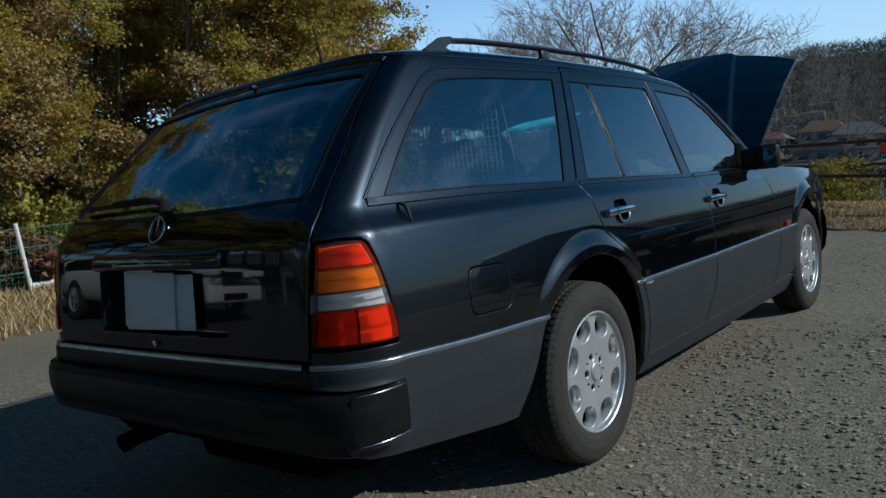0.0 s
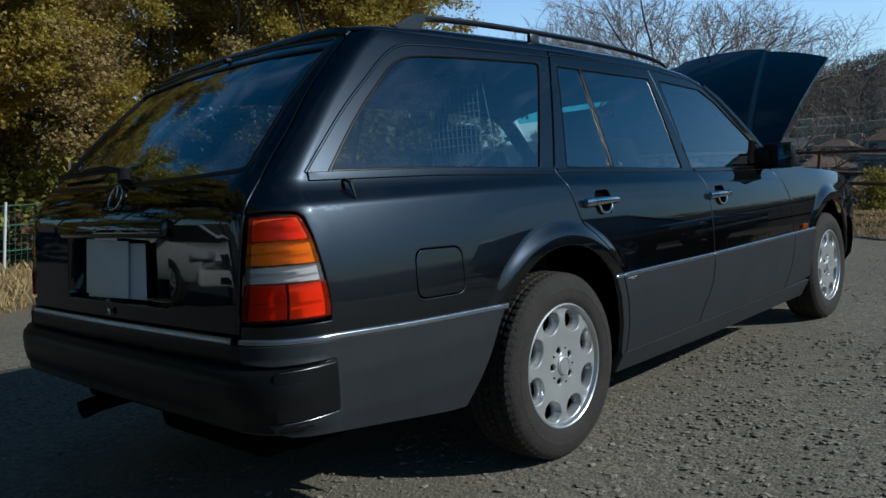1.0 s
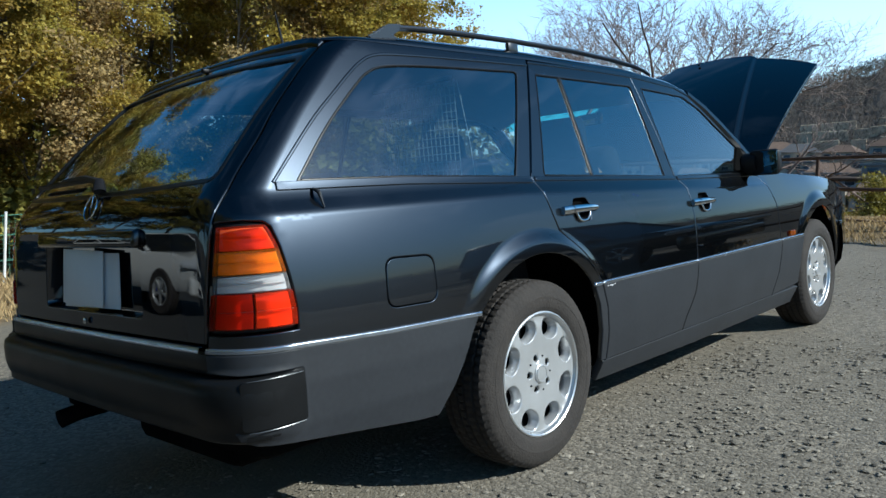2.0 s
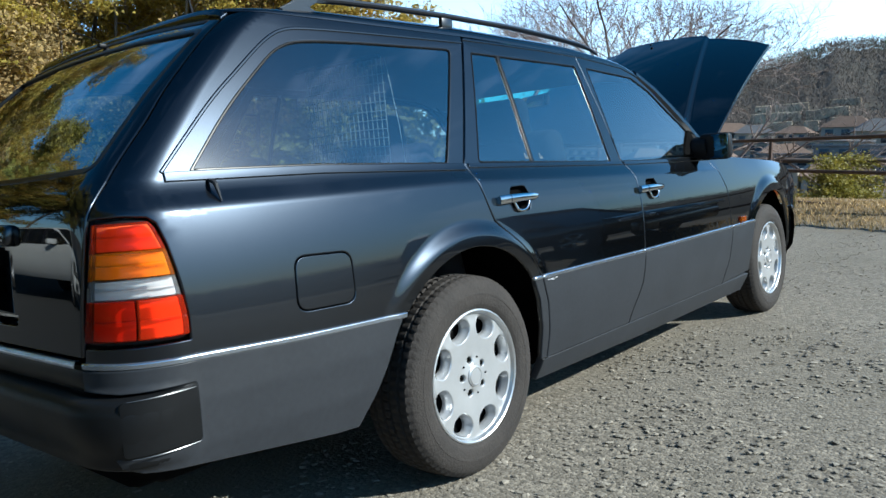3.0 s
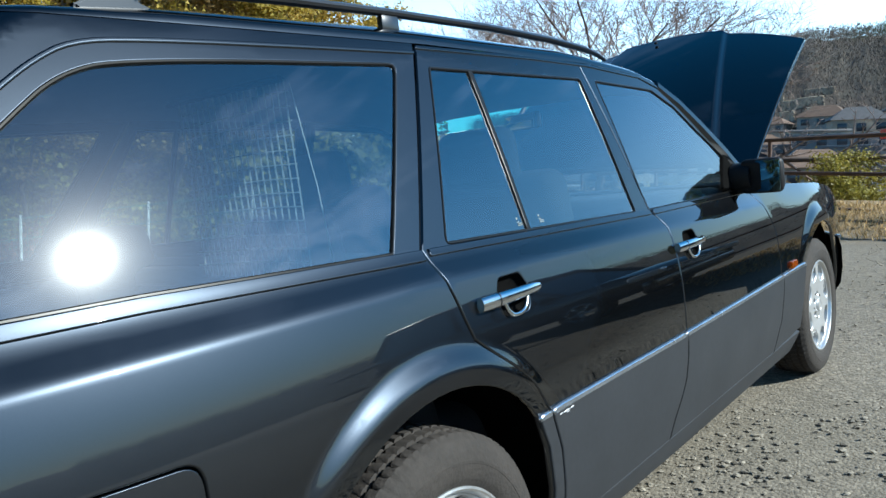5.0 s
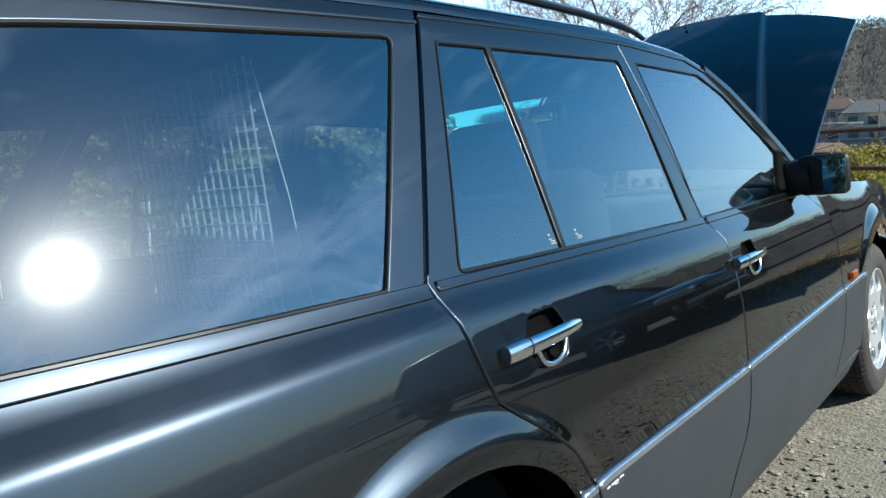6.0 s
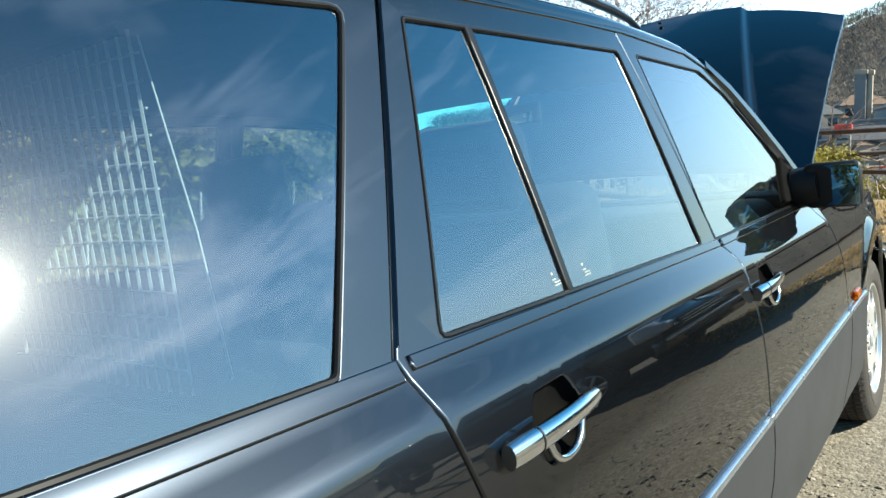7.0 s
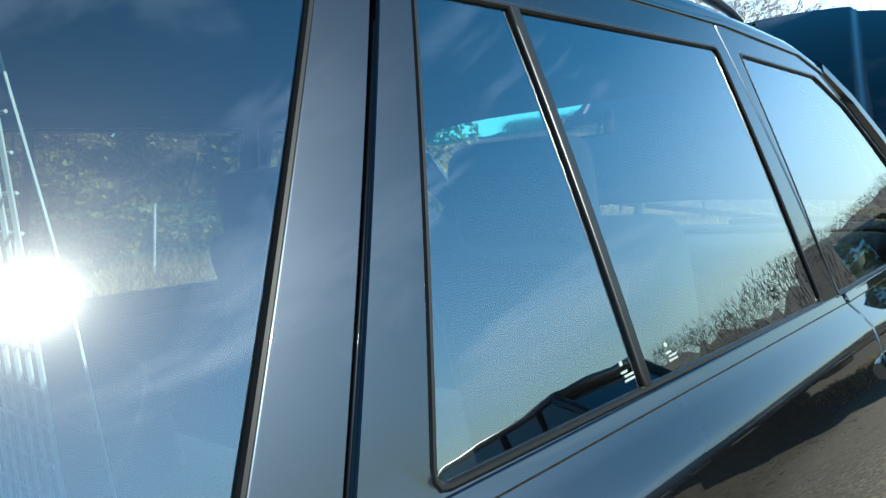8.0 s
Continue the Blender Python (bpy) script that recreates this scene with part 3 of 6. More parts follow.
for side in (False, True):
    q = sheet("quarter_panel", quarter_outline, [QUARTER_GLASS] + ([] if side else [FLAP_HOLE]), body, PAINT, car, mirror=side, extra=RINGS, step=0.045)
    sheet("quarter_window", [(y, z, 0.012) for y, z, *r in QUARTER_GLASS], [], body, GLASS, q, "large fixed tinted glass", mirror=side, step=0.08, lift=-0.0035, depth=0.004)
    d = sheet("rear_door", rear_door_outline, [REAR_GLASS, cup(*HANDLE_REAR)], body, PAINT, car, mirror=side, extra=RINGS, step=0.045)
    sheet("door_window", REAR_GLASS, [], body, GLASS, d, "tinted door glass", mirror=side, step=0.08, lift=-0.0035, depth=0.004)
    e = sheet("front_door", front_door_outline, [FRONT_GLASS, cup(*HANDLE_FRONT)], body, PAINT, car, mirror=side, extra=RINGS, step=0.045)
    sheet("door_window", FRONT_GLASS, [], body, GLASS, e, "tinted door glass", mirror=side, step=0.08, lift=-0.0035, depth=0.004)
    sheet("front_fender", fender_outline, [], body, PAINT, car, mirror=side, extra=RINGS, step=0.05)

    # rubber and bright seals round the glass
    def seal(loop, parent, width=0.005, lift=0.0010, material=RUBBER, name="window_seal"):
        lp = loop_round(loop, 0.02)
        v, f, _n = panel([(p.x, p.y, 0) for p in loop_inset(lp, -0.002)], [[(p.x, p.y, 0) for p in loop_inset(lp, width)]], body, step=0.5, edge=0.002, depth=0.010, lift=lift, mirror=side, dense=0.02)
        piece(name, mesh_of(name, v, f, material), parent)
    seal(QUARTER_GLASS, q)
    seal(REAR_GLASS, d)
    seal(FRONT_GLASS, e)
    # slanting bar between the door's fixed and sliding panes
    sheet("window_divider", [(.467, .967, 0), (.483, .966, 0), (.500, 1.358, 0), (.481, 1.358, 0)], [], body, RUBBER, d, mirror=side, step=0.2, lift=0.002, depth=0.012)

    # bright sill strip under the side glass
    def ribbon(pts, width, material, parent, name, lift=0.004, depth=0.008, edge=0.002, label=""):
        """A narrow strip along a line of (u, z)."""
        ps = [Vector(p) for p in pts]
        lo, hi = [], []
        for i, p in enumerate(ps):
            t = (ps[min(i + 1, len(ps) - 1)] - ps[max(i - 1, 0)]).normalized()
            nrm = Vector((-t.y, t.x))
            lo.append(p - nrm * width / 2)
            hi.append(p + nrm * width / 2)
        return sheet(name, [(p.x, p.y, 0) for p in lo + hi[::-1]], [], body, material, parent, label, mirror=side, step=0.5, lift=lift, edge=edge, depth=depth, dense=0.04)
    ribbon([(-.93, .988), (-.5, .984), (.078, .964)], 0.022, PAINT, q, "belt_moulding", lift=0.006)
    ribbon([(.100, .9670), (1.130, .9345)], 0.015, PAINT, d, "belt_moulding", lift=0.005)
    ribbon([(1.150, .9330), (2.05, .9195)], 0.015, PAINT, e, "belt_moulding", lift=0.005)
    # raised moulding from the rear pillar along the roof to the windscreen pillar
    ribbon(eased([(-.935, .998), (-.87, 1.062), (-.759, 1.169), (-.656, 1.250), (-.590, 1.302), (-.538, 1.339), (-.477, 1.370), (-.38, 1.380), (.024, 1.389), (.306, 1.393)], 2), 0.009, PAINT, q, "frame_moulding", lift=0.004, edge=0.0035)
    ribbon([(.32, 1.406), (.8, 1.402), (1.1, 1.393), (1.45, 1.364), (1.62, 1.316), (1.75, 1.234), (1.86, 1.157), (2.06, .97)], 0.009, PAINT, car, "drip_moulding", lift=0.004)
    # bright edge on the door frames
    ribbon([(.316, 1.395), (.094, .985)], 0.0028, PAINT, d, "frame_edge", lift=0.002)

    # matte side cladding, proud of the paint, with a bright strip on its top edge
    zb = 0.285
    clad_q = [(-.338, .568)] + [(-.70, .577), (-.946, .588), (-1.02, .589), (-1.105, .590), (-1.193, .590), (-1.193, .548), (-1.105, .542), (-.956, .542, .008), (-.956, .412, .008), (-1.118, .410), (-1.105, .390, .01), (-1.075, .371, .02), (-.938, .353), (-.776, .335), (-.585, .312), (-.512, .308), (-.461, .372), (-.411, .445), (-.373, .515)]
    sheet("rear_cladding", clad_q, [], clad_map, CLADDING, car, mirror=side, step=0.025, lift=0.0, depth=0.016)
    clad_lip = [(y - GAP, z) for y, z in below(DOOR_REAR, .567)] + [(.352, zb), (.349, .40), (.337, .50), (.312, .567)]
    sheet("arch_cladding", clad_lip, [], body, CLADDING, car, mirror=side, step=0.06, lift=0.006)
    cl_r = shifted(below(DOOR_REAR, .567), GAP) + [(.385, zb), (.98, zb)] + [(y - GAP, z) for y, z in below(DOOR_MID, .560)[::-1]]
    sheet("door_cladding", cl_r, [], body, CLADDING, d, "matte grey lower cladding", mirror=side, step=0.06, lift=0.007)
    cl_f = shifted(below(DOOR_MID, .560), GAP) + [(1.02, zb), (2.01, zb)] + [(y - GAP, z) for y, z in below(DOOR_FRONT, .558)[::-1]]
    sheet("door_cladding", cl_f, [], body, CLADDING, e, "matte grey lower cladding", mirror=side, step=0.06, lift=0.007)
    cl_n = shifted(below(DOOR_FRONT, .558), GAP) + [(2.03, zb), (2.40, .30)] + arch(2.8, 178, 142, r=0.395)
    sheet("fender_cladding", cl_n, [], body, CLADDING, car, mirror=side, step=0.06, lift=0.007)
    ribbon([(-.325, .573), (-.70, .583), (-.946, .594), (-1.02, .596), (-1.10, .597), (-1.198, .598)], 0.014, STRIP, car, "bright_strip", lift=0.012, depth=0.012, edge=0.004)
    ribbon([(.306, .574), (.350, .573)], 0.013, STRIP, car, "bright_strip", lift=0.012, depth=0.012, edge=0.004)
    ribbon([(.362, .573), (.7, .570), (1.126, .565)], 0.014, STRIP, d, "bright_strip", lift=0.012, depth=0.012, edge=0.004)
    ribbon([(1.136, .565), (1.6, .564), (2.143, .563)], 0.014, STRIP, e, "bright_strip", lift=0.012, depth=0.012, edge=0.004)
    ribbon([(2.154, .563), (2.472, .563)], 0.014, STRIP, car, "bright_strip", lift=0.012, depth=0.012, edge=0.004)
    # dark ribbons laid over the gaps between the cladding pieces, as their shade
    ribbon(below(DOOR_MID, .545), 0.006, DARK, d, "door_seal", lift=0.0074)
    ribbon(below(DOOR_FRONT, .545), 0.006, DARK, e, "door_seal", lift=0.0074)
    # sill under the doors, tucked in
    sill = [(.372, .200), (1.2, .185), (2.42, .185), (2.42, .279), (1.2, .279), (.372, .279)]
    sheet("sill", sill, [], body, CLADDING, car, mirror=side, step=0.1, lift=0.002, depth=0.03)

    # lamp cluster, each colour a lens of its own, in a dark frame
    def lamp_front(z):
        return float(np.interp(z, [.640, .684, .761, .844, .885, .902], [-.956, -.954, -.963, -.977, -.990, -1.003]))

    def lamp_back(z):
        return float(np.interp(z, [.640, .78, .905], [-1.191, -1.157, -1.119]))

    def lamp_cell(z0, z1, k0, k1, inset=.006):
        """Outline of a piece of the lamp between two heights and two shares of its width."""
        lo = lambda z: lamp_back(z) + (lamp_front(z) - lamp_back(z)) * k0 + inset
        hi = lambda z: lamp_back(z) + (lamp_front(z) - lamp_back(z)) * k1 - inset
        zs = np.linspace(z0, z1, 5)
        return [(lo(z0), z0, .003)] + [(hi(z), z, .003) for z in zs] + [(lo(z), z, .003) for z in zs[::-1][:-1]]
    cells = [lamp_cell(z0, z1, k0, k1, .004) for z0, z1 in ((.650, .732), (.738, .775), (.782, .832), (.840, .893)) for k0, k1 in (((.02, .98),) if z0 > .735 else ((.02, .527), (.535, .98)))]
    lamp = sheet("tail_light", LIGHT, cells, body, BLACK, car, "ribbed red, amber and clear rear lamp cluster", mirror=side, step=0.05, lift=-0.010, depth=0.030)
    sheet("reflector", lamp_cell(.645, .897, 0.0, 1.0, .002), [], body, REFLECTOR, lamp, "silver lamp bowl", mirror=side, step=0.04, lift=-0.0125, depth=0.004)

    def light_band(z0, z1, material, name, gapz=0.0004, inset=0.003, lift=0.006, u0=0.0, u1=1.0):
        lp = lamp_cell(z0 + gapz, z1 - gapz, u0, u1, inset if u1 == 1.0 and u0 == 0.0 else .0015)
        sheet(name, lp, [], body, material, lamp, mirror=side, step=0.02, lift=lift, edge=0.0035, depth=0.012)
    # inner half of the lower bands coloured darker, for the shade inside the lamp
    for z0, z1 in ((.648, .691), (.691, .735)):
        light_band(z0, z1, SHADED_RED, "fog_lens", u0=.0, u1=.531)
        light_band(z0, z1, RED, "lens", u0=.531, u1=1.0)
    for z0, z1, material, lift in ((.735, .757, WHITE_LENS, .003), (.757, .779, WHITE_LENS, .003), (.779, .808, AMBER, .006), (.808, .837, AMBER, .006), (.837, .868, RED, .006), (.868, .897, RED, .006)):
        light_band(z0, z1, material, "lens", lift=lift)

    sx = -1 if side else 1

    # door handles: black cup in the skin, chrome pull with a lock end
    def handle(y0, z0, door, mirror=side):
        lp = loop_round(cup(y0, z0), .02)
        bm = bmesh.new()
        rows = []
        for k, h in ((1.0, -.002), (.96, -.012), (.80, -.022), (.45, -.027)):
            ring = []
            for p in lp:
                v3 = body(y0 + .136 + (p.x - y0 - .136) * k, z0 + .008 + (p.y - z0 - .008) * k, h)
                ring.append(bm.verts.new((sx * v3.x, v3.y, v3.z)))
            rows.append(ring)
        for r0, r1 in zip(rows, rows[1:]):
            for i in range(len(r0)):
                j = (i + 1) % len(r0)
                bm.faces.new((r0[i], r0[j], r1[j], r1[i]))
        bm.faces.new(rows[-1])
        bmesh.ops.recalc_face_normals(bm, faces=bm.faces)
        part("handle_cup", bm, DARK, door, "recessed black cup")
        pts = []
        for k in range(9):
            t = k / 8
            y = y0 + t * .220
            h = 0.010 + 0.008 * math.sin(math.pi * t)
            p = body(y, z0 + .006, h)
            pts.append(((sx * p.x), p.y, p.z))
        bm = tube(pts, [.0100, .0107, .0104, .0100, .0095, .0091, .0087, .0082, .0060], sides=18, flat=1.45)
        part("handle", bm, CHROME, door, "chrome pull handle")
        a, b = body(y0 + .052, z0 + .006, .0155), body(y0 + .0545, z0 + .006, .0157)
        part("lock_joint", tube([(sx * a.x, a.y, a.z), (sx * b.x, b.y, b.z)], .0109, 18, flat=1.45), BLACK, door)
        for y in (y0 + .022, y0 + .205):
            a, b = body(y, z0 + .006, -0.004), body(y, z0 + .006, .014)
            part("handle_mount", tube([(sx * a.x, a.y, a.z), (sx * b.x, b.y, b.z)], .012, 8), BLACK, door)
        loop = [body(y0 + a, z0 + b, 0.007) for a, b in eased([(.084, .0), (.096, -.036), (.152, -.034), (.176, .0)], 2)]
        part("handle_flap", tube([(sx * p.x, p.y, p.z) for p in loop], .0050, 12), CHROME, door)
    handle(*HANDLE_REAR, d)
    handle(*HANDLE_FRONT, e)
    # mouldings drawn between side marker and fender
    sheet("side_marker", [(2.268, .573, .005), (2.345, .573, .005), (2.345, .602, .005), (2.268, .602, .005)], [], body, AMBER, car, "small amber side marker lamp", mirror=side, step=0.03, lift=0.012, edge=0.004, depth=0.014)
    # inside trim
    v, f, _n = panel([(-.90, .76), (.45, .76), (.45, .30), (2.0, .30), (2.15, .60), (2.15, .88), (1.0, .925), (.1, .955), (-.86, .965)], [], body, step=0.12, lift=-0.06, depth=0.002, mirror=side)
    piece("door_trim", mesh_of("door_trim", v, f, TRIMIN), car, "dark interior side trim")
    # wheel house
    for ay in (0.0, 2.8):
        bm = bmesh.new()
        rings = []
        for xx in (0.79, 0.50):
            rings.append([bm.verts.new((sx * xx, ay + 0.47 * math.cos(a), 0.315 + 0.45 * math.sin(a))) for a in np.linspace(-0.08, math.pi + 0.08, 24)])
        for k in range(23):
            bm.faces.new((rings[0][k], rings[0][k + 1], rings[1][k + 1], rings[1][k]))
        bm.faces.new(rings[1])
        bmesh.ops.recalc_face_normals(bm, faces=bm.faces)
        part("wheel_house", bm, DARK, car)

# printed marks in the corners of the side panes, and chips in the cladding
MARK = mat("white_glass_print", (.16, .19, .19), .8, vary=.1, scale=40)
CHIP = mat("pale_chip", (.55, .56, .58), .7, vary=.2, scale=60)
for y0, z0 in ((.440, .982), (.535, .979)):
    for dy, dz, w_, h_ in ((.002, .013, .006, .004), (.000, .006, .012, .0022), (.004, .002, .018, .0022), (.002, -.002, .020, .0022)):
        sheet("glass_mark", [(y0 + dy, z0 + dz, 0), (y0 + dy + w_, z0 + dz, 0), (y0 + dy + w_, z0 + dz + h_, 0), (y0 + dy, z0 + dz + h_, 0)], [], body, MARK, car, step=.03, lift=-.0028, edge=.0003, depth=.0005)
for y0, z0, w_ in ((.385, .5575, .012), (.402, .5570, .030), (.436, .5580, .014), (.416, .5530, .005), (.424, .5525, .004)):
    sheet("chip", [(y0, z0, 0), (y0 + w_, z0 + .0003, 0), (y0 + w_ * .9, z0 + .0026, 0), (y0 + w_ * .1, z0 + .0022, 0)], [], body, CHIP, car, "pale scratch in the cladding", step=.03, lift=.0085, edge=.0003, depth=.002)

# fuel flap, set in a groove of the right rear panel
sheet("fuel_flap_well", [(-.69, .625), (-.478, .625), (-.478, .79), (-.68, .79)], [], body, DARK, car, step=0.05, lift=-0.014, depth=0.004)
sheet("fuel_flap", [(-.6735, .6445, .033), (-.4945, .6405, .033), (-.4935, .7675, .033), (-.6635, .7745, .033)], [], body, PAINT, car, "painted fuel filler flap", step=0.03, edge=0.0015, depth=0.010)
# washer nozzle below the rear side glass
bm = bmesh.new()
a, b, c = body(-.828, .975, .004), body(-.826, .955, .020), body(-.822, .925, .003)
tube([a, (a + b) / 2 + Vector((.006, 0, 0)), b, c], [.004, .006, .006, .002], 10, bm=bm)
part("washer_nozzle", bm, CLADDING, car, "small dark grey washer nozzle")

# ---------------- tailgate ----------------
def hx(z, d=0.0):
    return curve_at(HATCH_X, z) - d


zs = list(np.linspace(.612, 1.393, 32))
gate_outline = [(-hx(z, GAP), z) for z in zs[::-1]] + [(hx(z, GAP), z) for z in zs] + [(.44, 1.404), (.22, 1.412), (0, 1.415), (-.22, 1.412), (-.44, 1.404)]
REAR_SCREEN = [(-.634, 1.012, .03), (-.3, 1.003), (0, 1.001), (.3, 1.003), (.634, 1.012, .03), (.556, 1.366, .03), (.27, 1.381), (0, 1.384), (-.27, 1.381), (-.556, 1.366, .03)]
RECESS = [(-.345, .660, .02), (.345, .660, .02), (.330, .862, .02), (-.330, .862, .02)]
gate = sheet("tailgate", gate_outline, [REAR_SCREEN, RECESS], tail, PAINT, car, "painted tailgate with sloping window", step=0.045)
sheet("rear_window", [(x, z, (r[0] if r else 0)) for x, z, *r in REAR_SCREEN], [], tail, GLASS_REAR, gate, "sloping tinted rear screen", step=0.07, lift=-0.0035, depth=0.004)
lp = loop_round(REAR_SCREEN, 0.04)
v, f, _n = panel([(p.x, p.y, 0) for p in loop_inset(lp, -0.002)], [[(p.x, p.y, 0) for p in loop_inset(lp, .011)]], tail, step=0.5, edge=0.002, depth=0.010, lift=0.0015)
piece("window_seal", mesh_of("window_seal", v, f, RUBBER), gate)
# dark border of the roof edge above the glass
sheet("spoiler_lip", [(-.525, 1.384), (-.27, 1.399), (0, 1.403), (.27, 1.399), (.525, 1.384), (.53, 1.396), (.27, 1.412), (0, 1.416), (-.27, 1.412), (-.53, 1.396)], [], tail, BLACK, gate, step=0.06, lift=0.002, edge=0.001, depth=0.01)
bm = box((.020, .026, .014), (0, 0, 0), .005)
p = tail(0.0, 1.400, .009)
for vv in bm.verts:
    vv.co += p
part("wash_jet", bm, BLACK, gate)
# number plate recess: floor, sides, lamp bar and a blank plate
bm = bmesh.new()
lp = loop_round(RECESS, .05)
top = [bm.verts.new(tail(p.x, p.y, -0.002)) for p in lp]
low = [bm.verts.new(tail(p.x * .97, .761 + (p.y - .761) * .93, -0.045)) for p in lp]
for i in range(len(lp)):
    j = (i + 1) % len(lp)
    bm.faces.new((top[i], top[j], low[j], low[i]))
bm.faces.new(low)
bmesh.ops.recalc_face_normals(bm, faces=bm.faces)
part("plate_recess", bm, PAINT, gate, "glossy recess for the plate", sharp=25)
bm = box((.70, .034, .052), (0, 0, 0), .015, 4)
for vv in bm.verts:
    q3 = tail(vv.co.x, .874)
    vv.co = Vector((vv.co.x, q3.y - .004 + vv.co.y + .12 * vv.co.z, .878 + vv.co.z))
part("handle_bar", bm, PAINT, gate, "painted grip bar with plate lamps")
pm = Matrix.Rotation(radians(5), 4, "Z") @ Matrix.Rotation(radians(-4), 4, "X")
py = tail(0, .75).y + .016
part("number_plate", box((.330, .003, .165), (-.012, py, .752), .0012, turn=pm), PLATE, gate, "white number plate, mostly covered")
for bz in (.735, .775):
    part("plate_mark", box((.014, .004, .026), (.122, py + .0165, bz), .001, turn=pm), BLACK, gate)
cm = Matrix.Rotation(radians(4), 4, "Z") @ Matrix.Rotation(radians(-5), 4, "X") @ Matrix.Rotation(radians(2.0), 4, "Y")
part("plate_cover", box((.250, .003, .168), (-.045, py - .012, .762), .0012, turn=cm), PLATE, gate, "blank white sheet in front of the number plate")
bm = lathe([(0, .0), (-.006, .010), (-.010, .011), (-.012, .008), (-.013, 0.0002)], 20, "Y", at=(-.014, tail(0, .632).y, .634))
part("lock_button", bm, CHROME, gate, "round chrome lock")
# round chrome badge, drawn plain
bp = tail(.020, .969, .006)
bt = (tail(.02, .985) - tail(.02, .950)).normalized()
ring = [bp + Vector((.039 * math.cos(a), 0, 0)) + bt * (.039 * math.sin(a)) for a in np.linspace(0, 2 * math.pi, 40, endpoint=False)]
bm = tube(ring, .0033, 8, closed=True, up=(0, -1, 0.2))
box((.005, .005, .038), bp + bt * .019, .002, bm=bm, turn=Matrix.Rotation(-.3, 4, "X"))
part("badge", bm, CHROME, gate, "round chrome badge")
# rear wiper parked along the foot of the glass
bm = tube([tail(.05, 1.010, .012), tail(.03, 1.034, .022), tail(-.10, 1.050, .026), tail(-.30, 1.052, .024)], [.020, .016, .011, .007], 8, flat=.7)
tube([tail(x, 1.047 - .004 * abs(x + .3), .016) for x in np.linspace(-.56, -.05, 10)], .009, 6, bm=bm)
part("wiper", bm, BLACK, gate, "black rear wiper arm and blade")

# ---------------- rear bumper, swept round the tail ----------------
def tail_path(n=60):
    """Points round the tail from the right side to the left, as (u, side)."""
    half_u = [-.950 - .01 * k for k in range(16)] + list(np.linspace(-1.12, u_end(.5) - (tail_corner(.5)[3] - .17), 26))
    return [(u, 1) for u in half_u] + [(u, -1) for u in half_u[::-1]]


def pad_map(u, z, h=0.0):
    return body(u, z, bumper_height(u, .050) + h)


verts, faces = [], []
path = tail_path()
for u, s in path:
    for z, h in BUMPER_PROFILE:
        p = body(u, z, bumper_height(u, h))
        verts.append((s * p.x, p.y, p.z))
m = len(BUMPER_PROFILE)
for i in range(len(path) - 1):
    for j in range(m - 1):
        faces.append((i * m + j, (i + 1) * m + j, (i + 1) * m + j + 1, i * m + j + 1))
bump = piece("rear_bumper", mesh_of("rear_bumper", verts, faces, BUMPER, sharp=40), car, "wrap-round plastic bumper, darkened for shade")
for s in (False, True):
    sheet("bumper_pad", [(-.956, .414, .012), (-.956, .538, .012), (-1.10, .531, .012), (-1.10, .412, .012)], [], pad_map, BUMPER, bump, "raised bumper corner pad", mirror=s, step=0.03, lift=0.001, edge=0.003, depth=0.012)
    for z in (.532, .411):
        pts = [pad_map(u, z, .003) for u in np.linspace(-.962, -1.085, 8)]
        part("pad_trim", tube([((-1 if s else 1) * p.x, p.y, p.z) for p in pts], [.0008, .0014, .0017, .0017, .0017, .0014, .0010, .0006], 6), SATIN, bump)
# dark boxes added under the car, to keep light off the ground there
part("rear_underfloor", box((1.30, .66, .24), (0, -.66, .38), .05), DARK, car)
part("spare_wheel_well", box((.62, .50, .10), (.15, -.70, .245), .04), DARK, car)
part("front_undertray", box((1.02, 1.25, .05), (0, 2.85, .215), .02), DARK, car)
# bright strip across the tailgate's foot
verts, faces = [], []
xs = np.linspace(-.646, .646, 40)
for x in xs:
    for z, h in ((.607, 0.0), (.607, .012), (.600, .016), (.593, .016), (.590, .012), (.589, 0.0)):
        verts.append(tail(x, z, h))
for i in range(39):
    for j in range(5):
        faces.append((i * 6 + j, i * 6 + j + 1, (i + 1) * 6 + j + 1, (i + 1) * 6 + j))
piece("bright_strip", mesh_of("bright_strip", verts, faces, STRIP), car)
# tow eye and exhaust under the tail
bm = tube([(-.30, -.95, .30), (-.30, -1.08, .295), (-.30, -1.14, .285)], [.028, .028, .030], 14)
part("exhaust_pipe", bm, DARK, car)
bm = box((.10, .16, .05), (-.33, -1.00, .335), .015)
part("tow_bracket", bm, DARK, car)

# ---------------- roof ----------------
CROWN_Y = [(-.61, 1.440), (-.3, 1.476), (.3, 1.490), (1.0, 1.478), (1.4, 1.436), (1.66, 1.376)]
verts, faces = [], []
ys = list(np.linspace(-.609, 1.66, 46))
ss = [math.sin(a) for a in np.linspace(-math.pi / 2, math.pi / 2, 41)]
for y in ys:
    zg = curve_at(ROOF_EDGE, y) - .001
    xg, zc = half(zg, y), curve_at(CROWN_Y, y)
    if y < tail_corner(zg)[2]:
        zg2 = zg
        xg = body_raw(y, zg2).x
    for s in ss:
        verts.append((xg * s, y, zg + (zc - zg) * (1 - abs(s) ** 4.5) ** 0.5))
n = len(ss)
for i in range(len(ys) - 1):
    for j in range(n - 1):
        faces.append((i * n + j, i * n + j + 1, (i + 1) * n + j + 1, (i + 1) * n + j))
piece("roof", mesh_of("roof", verts, faces, PAINT, sharp=60), car)
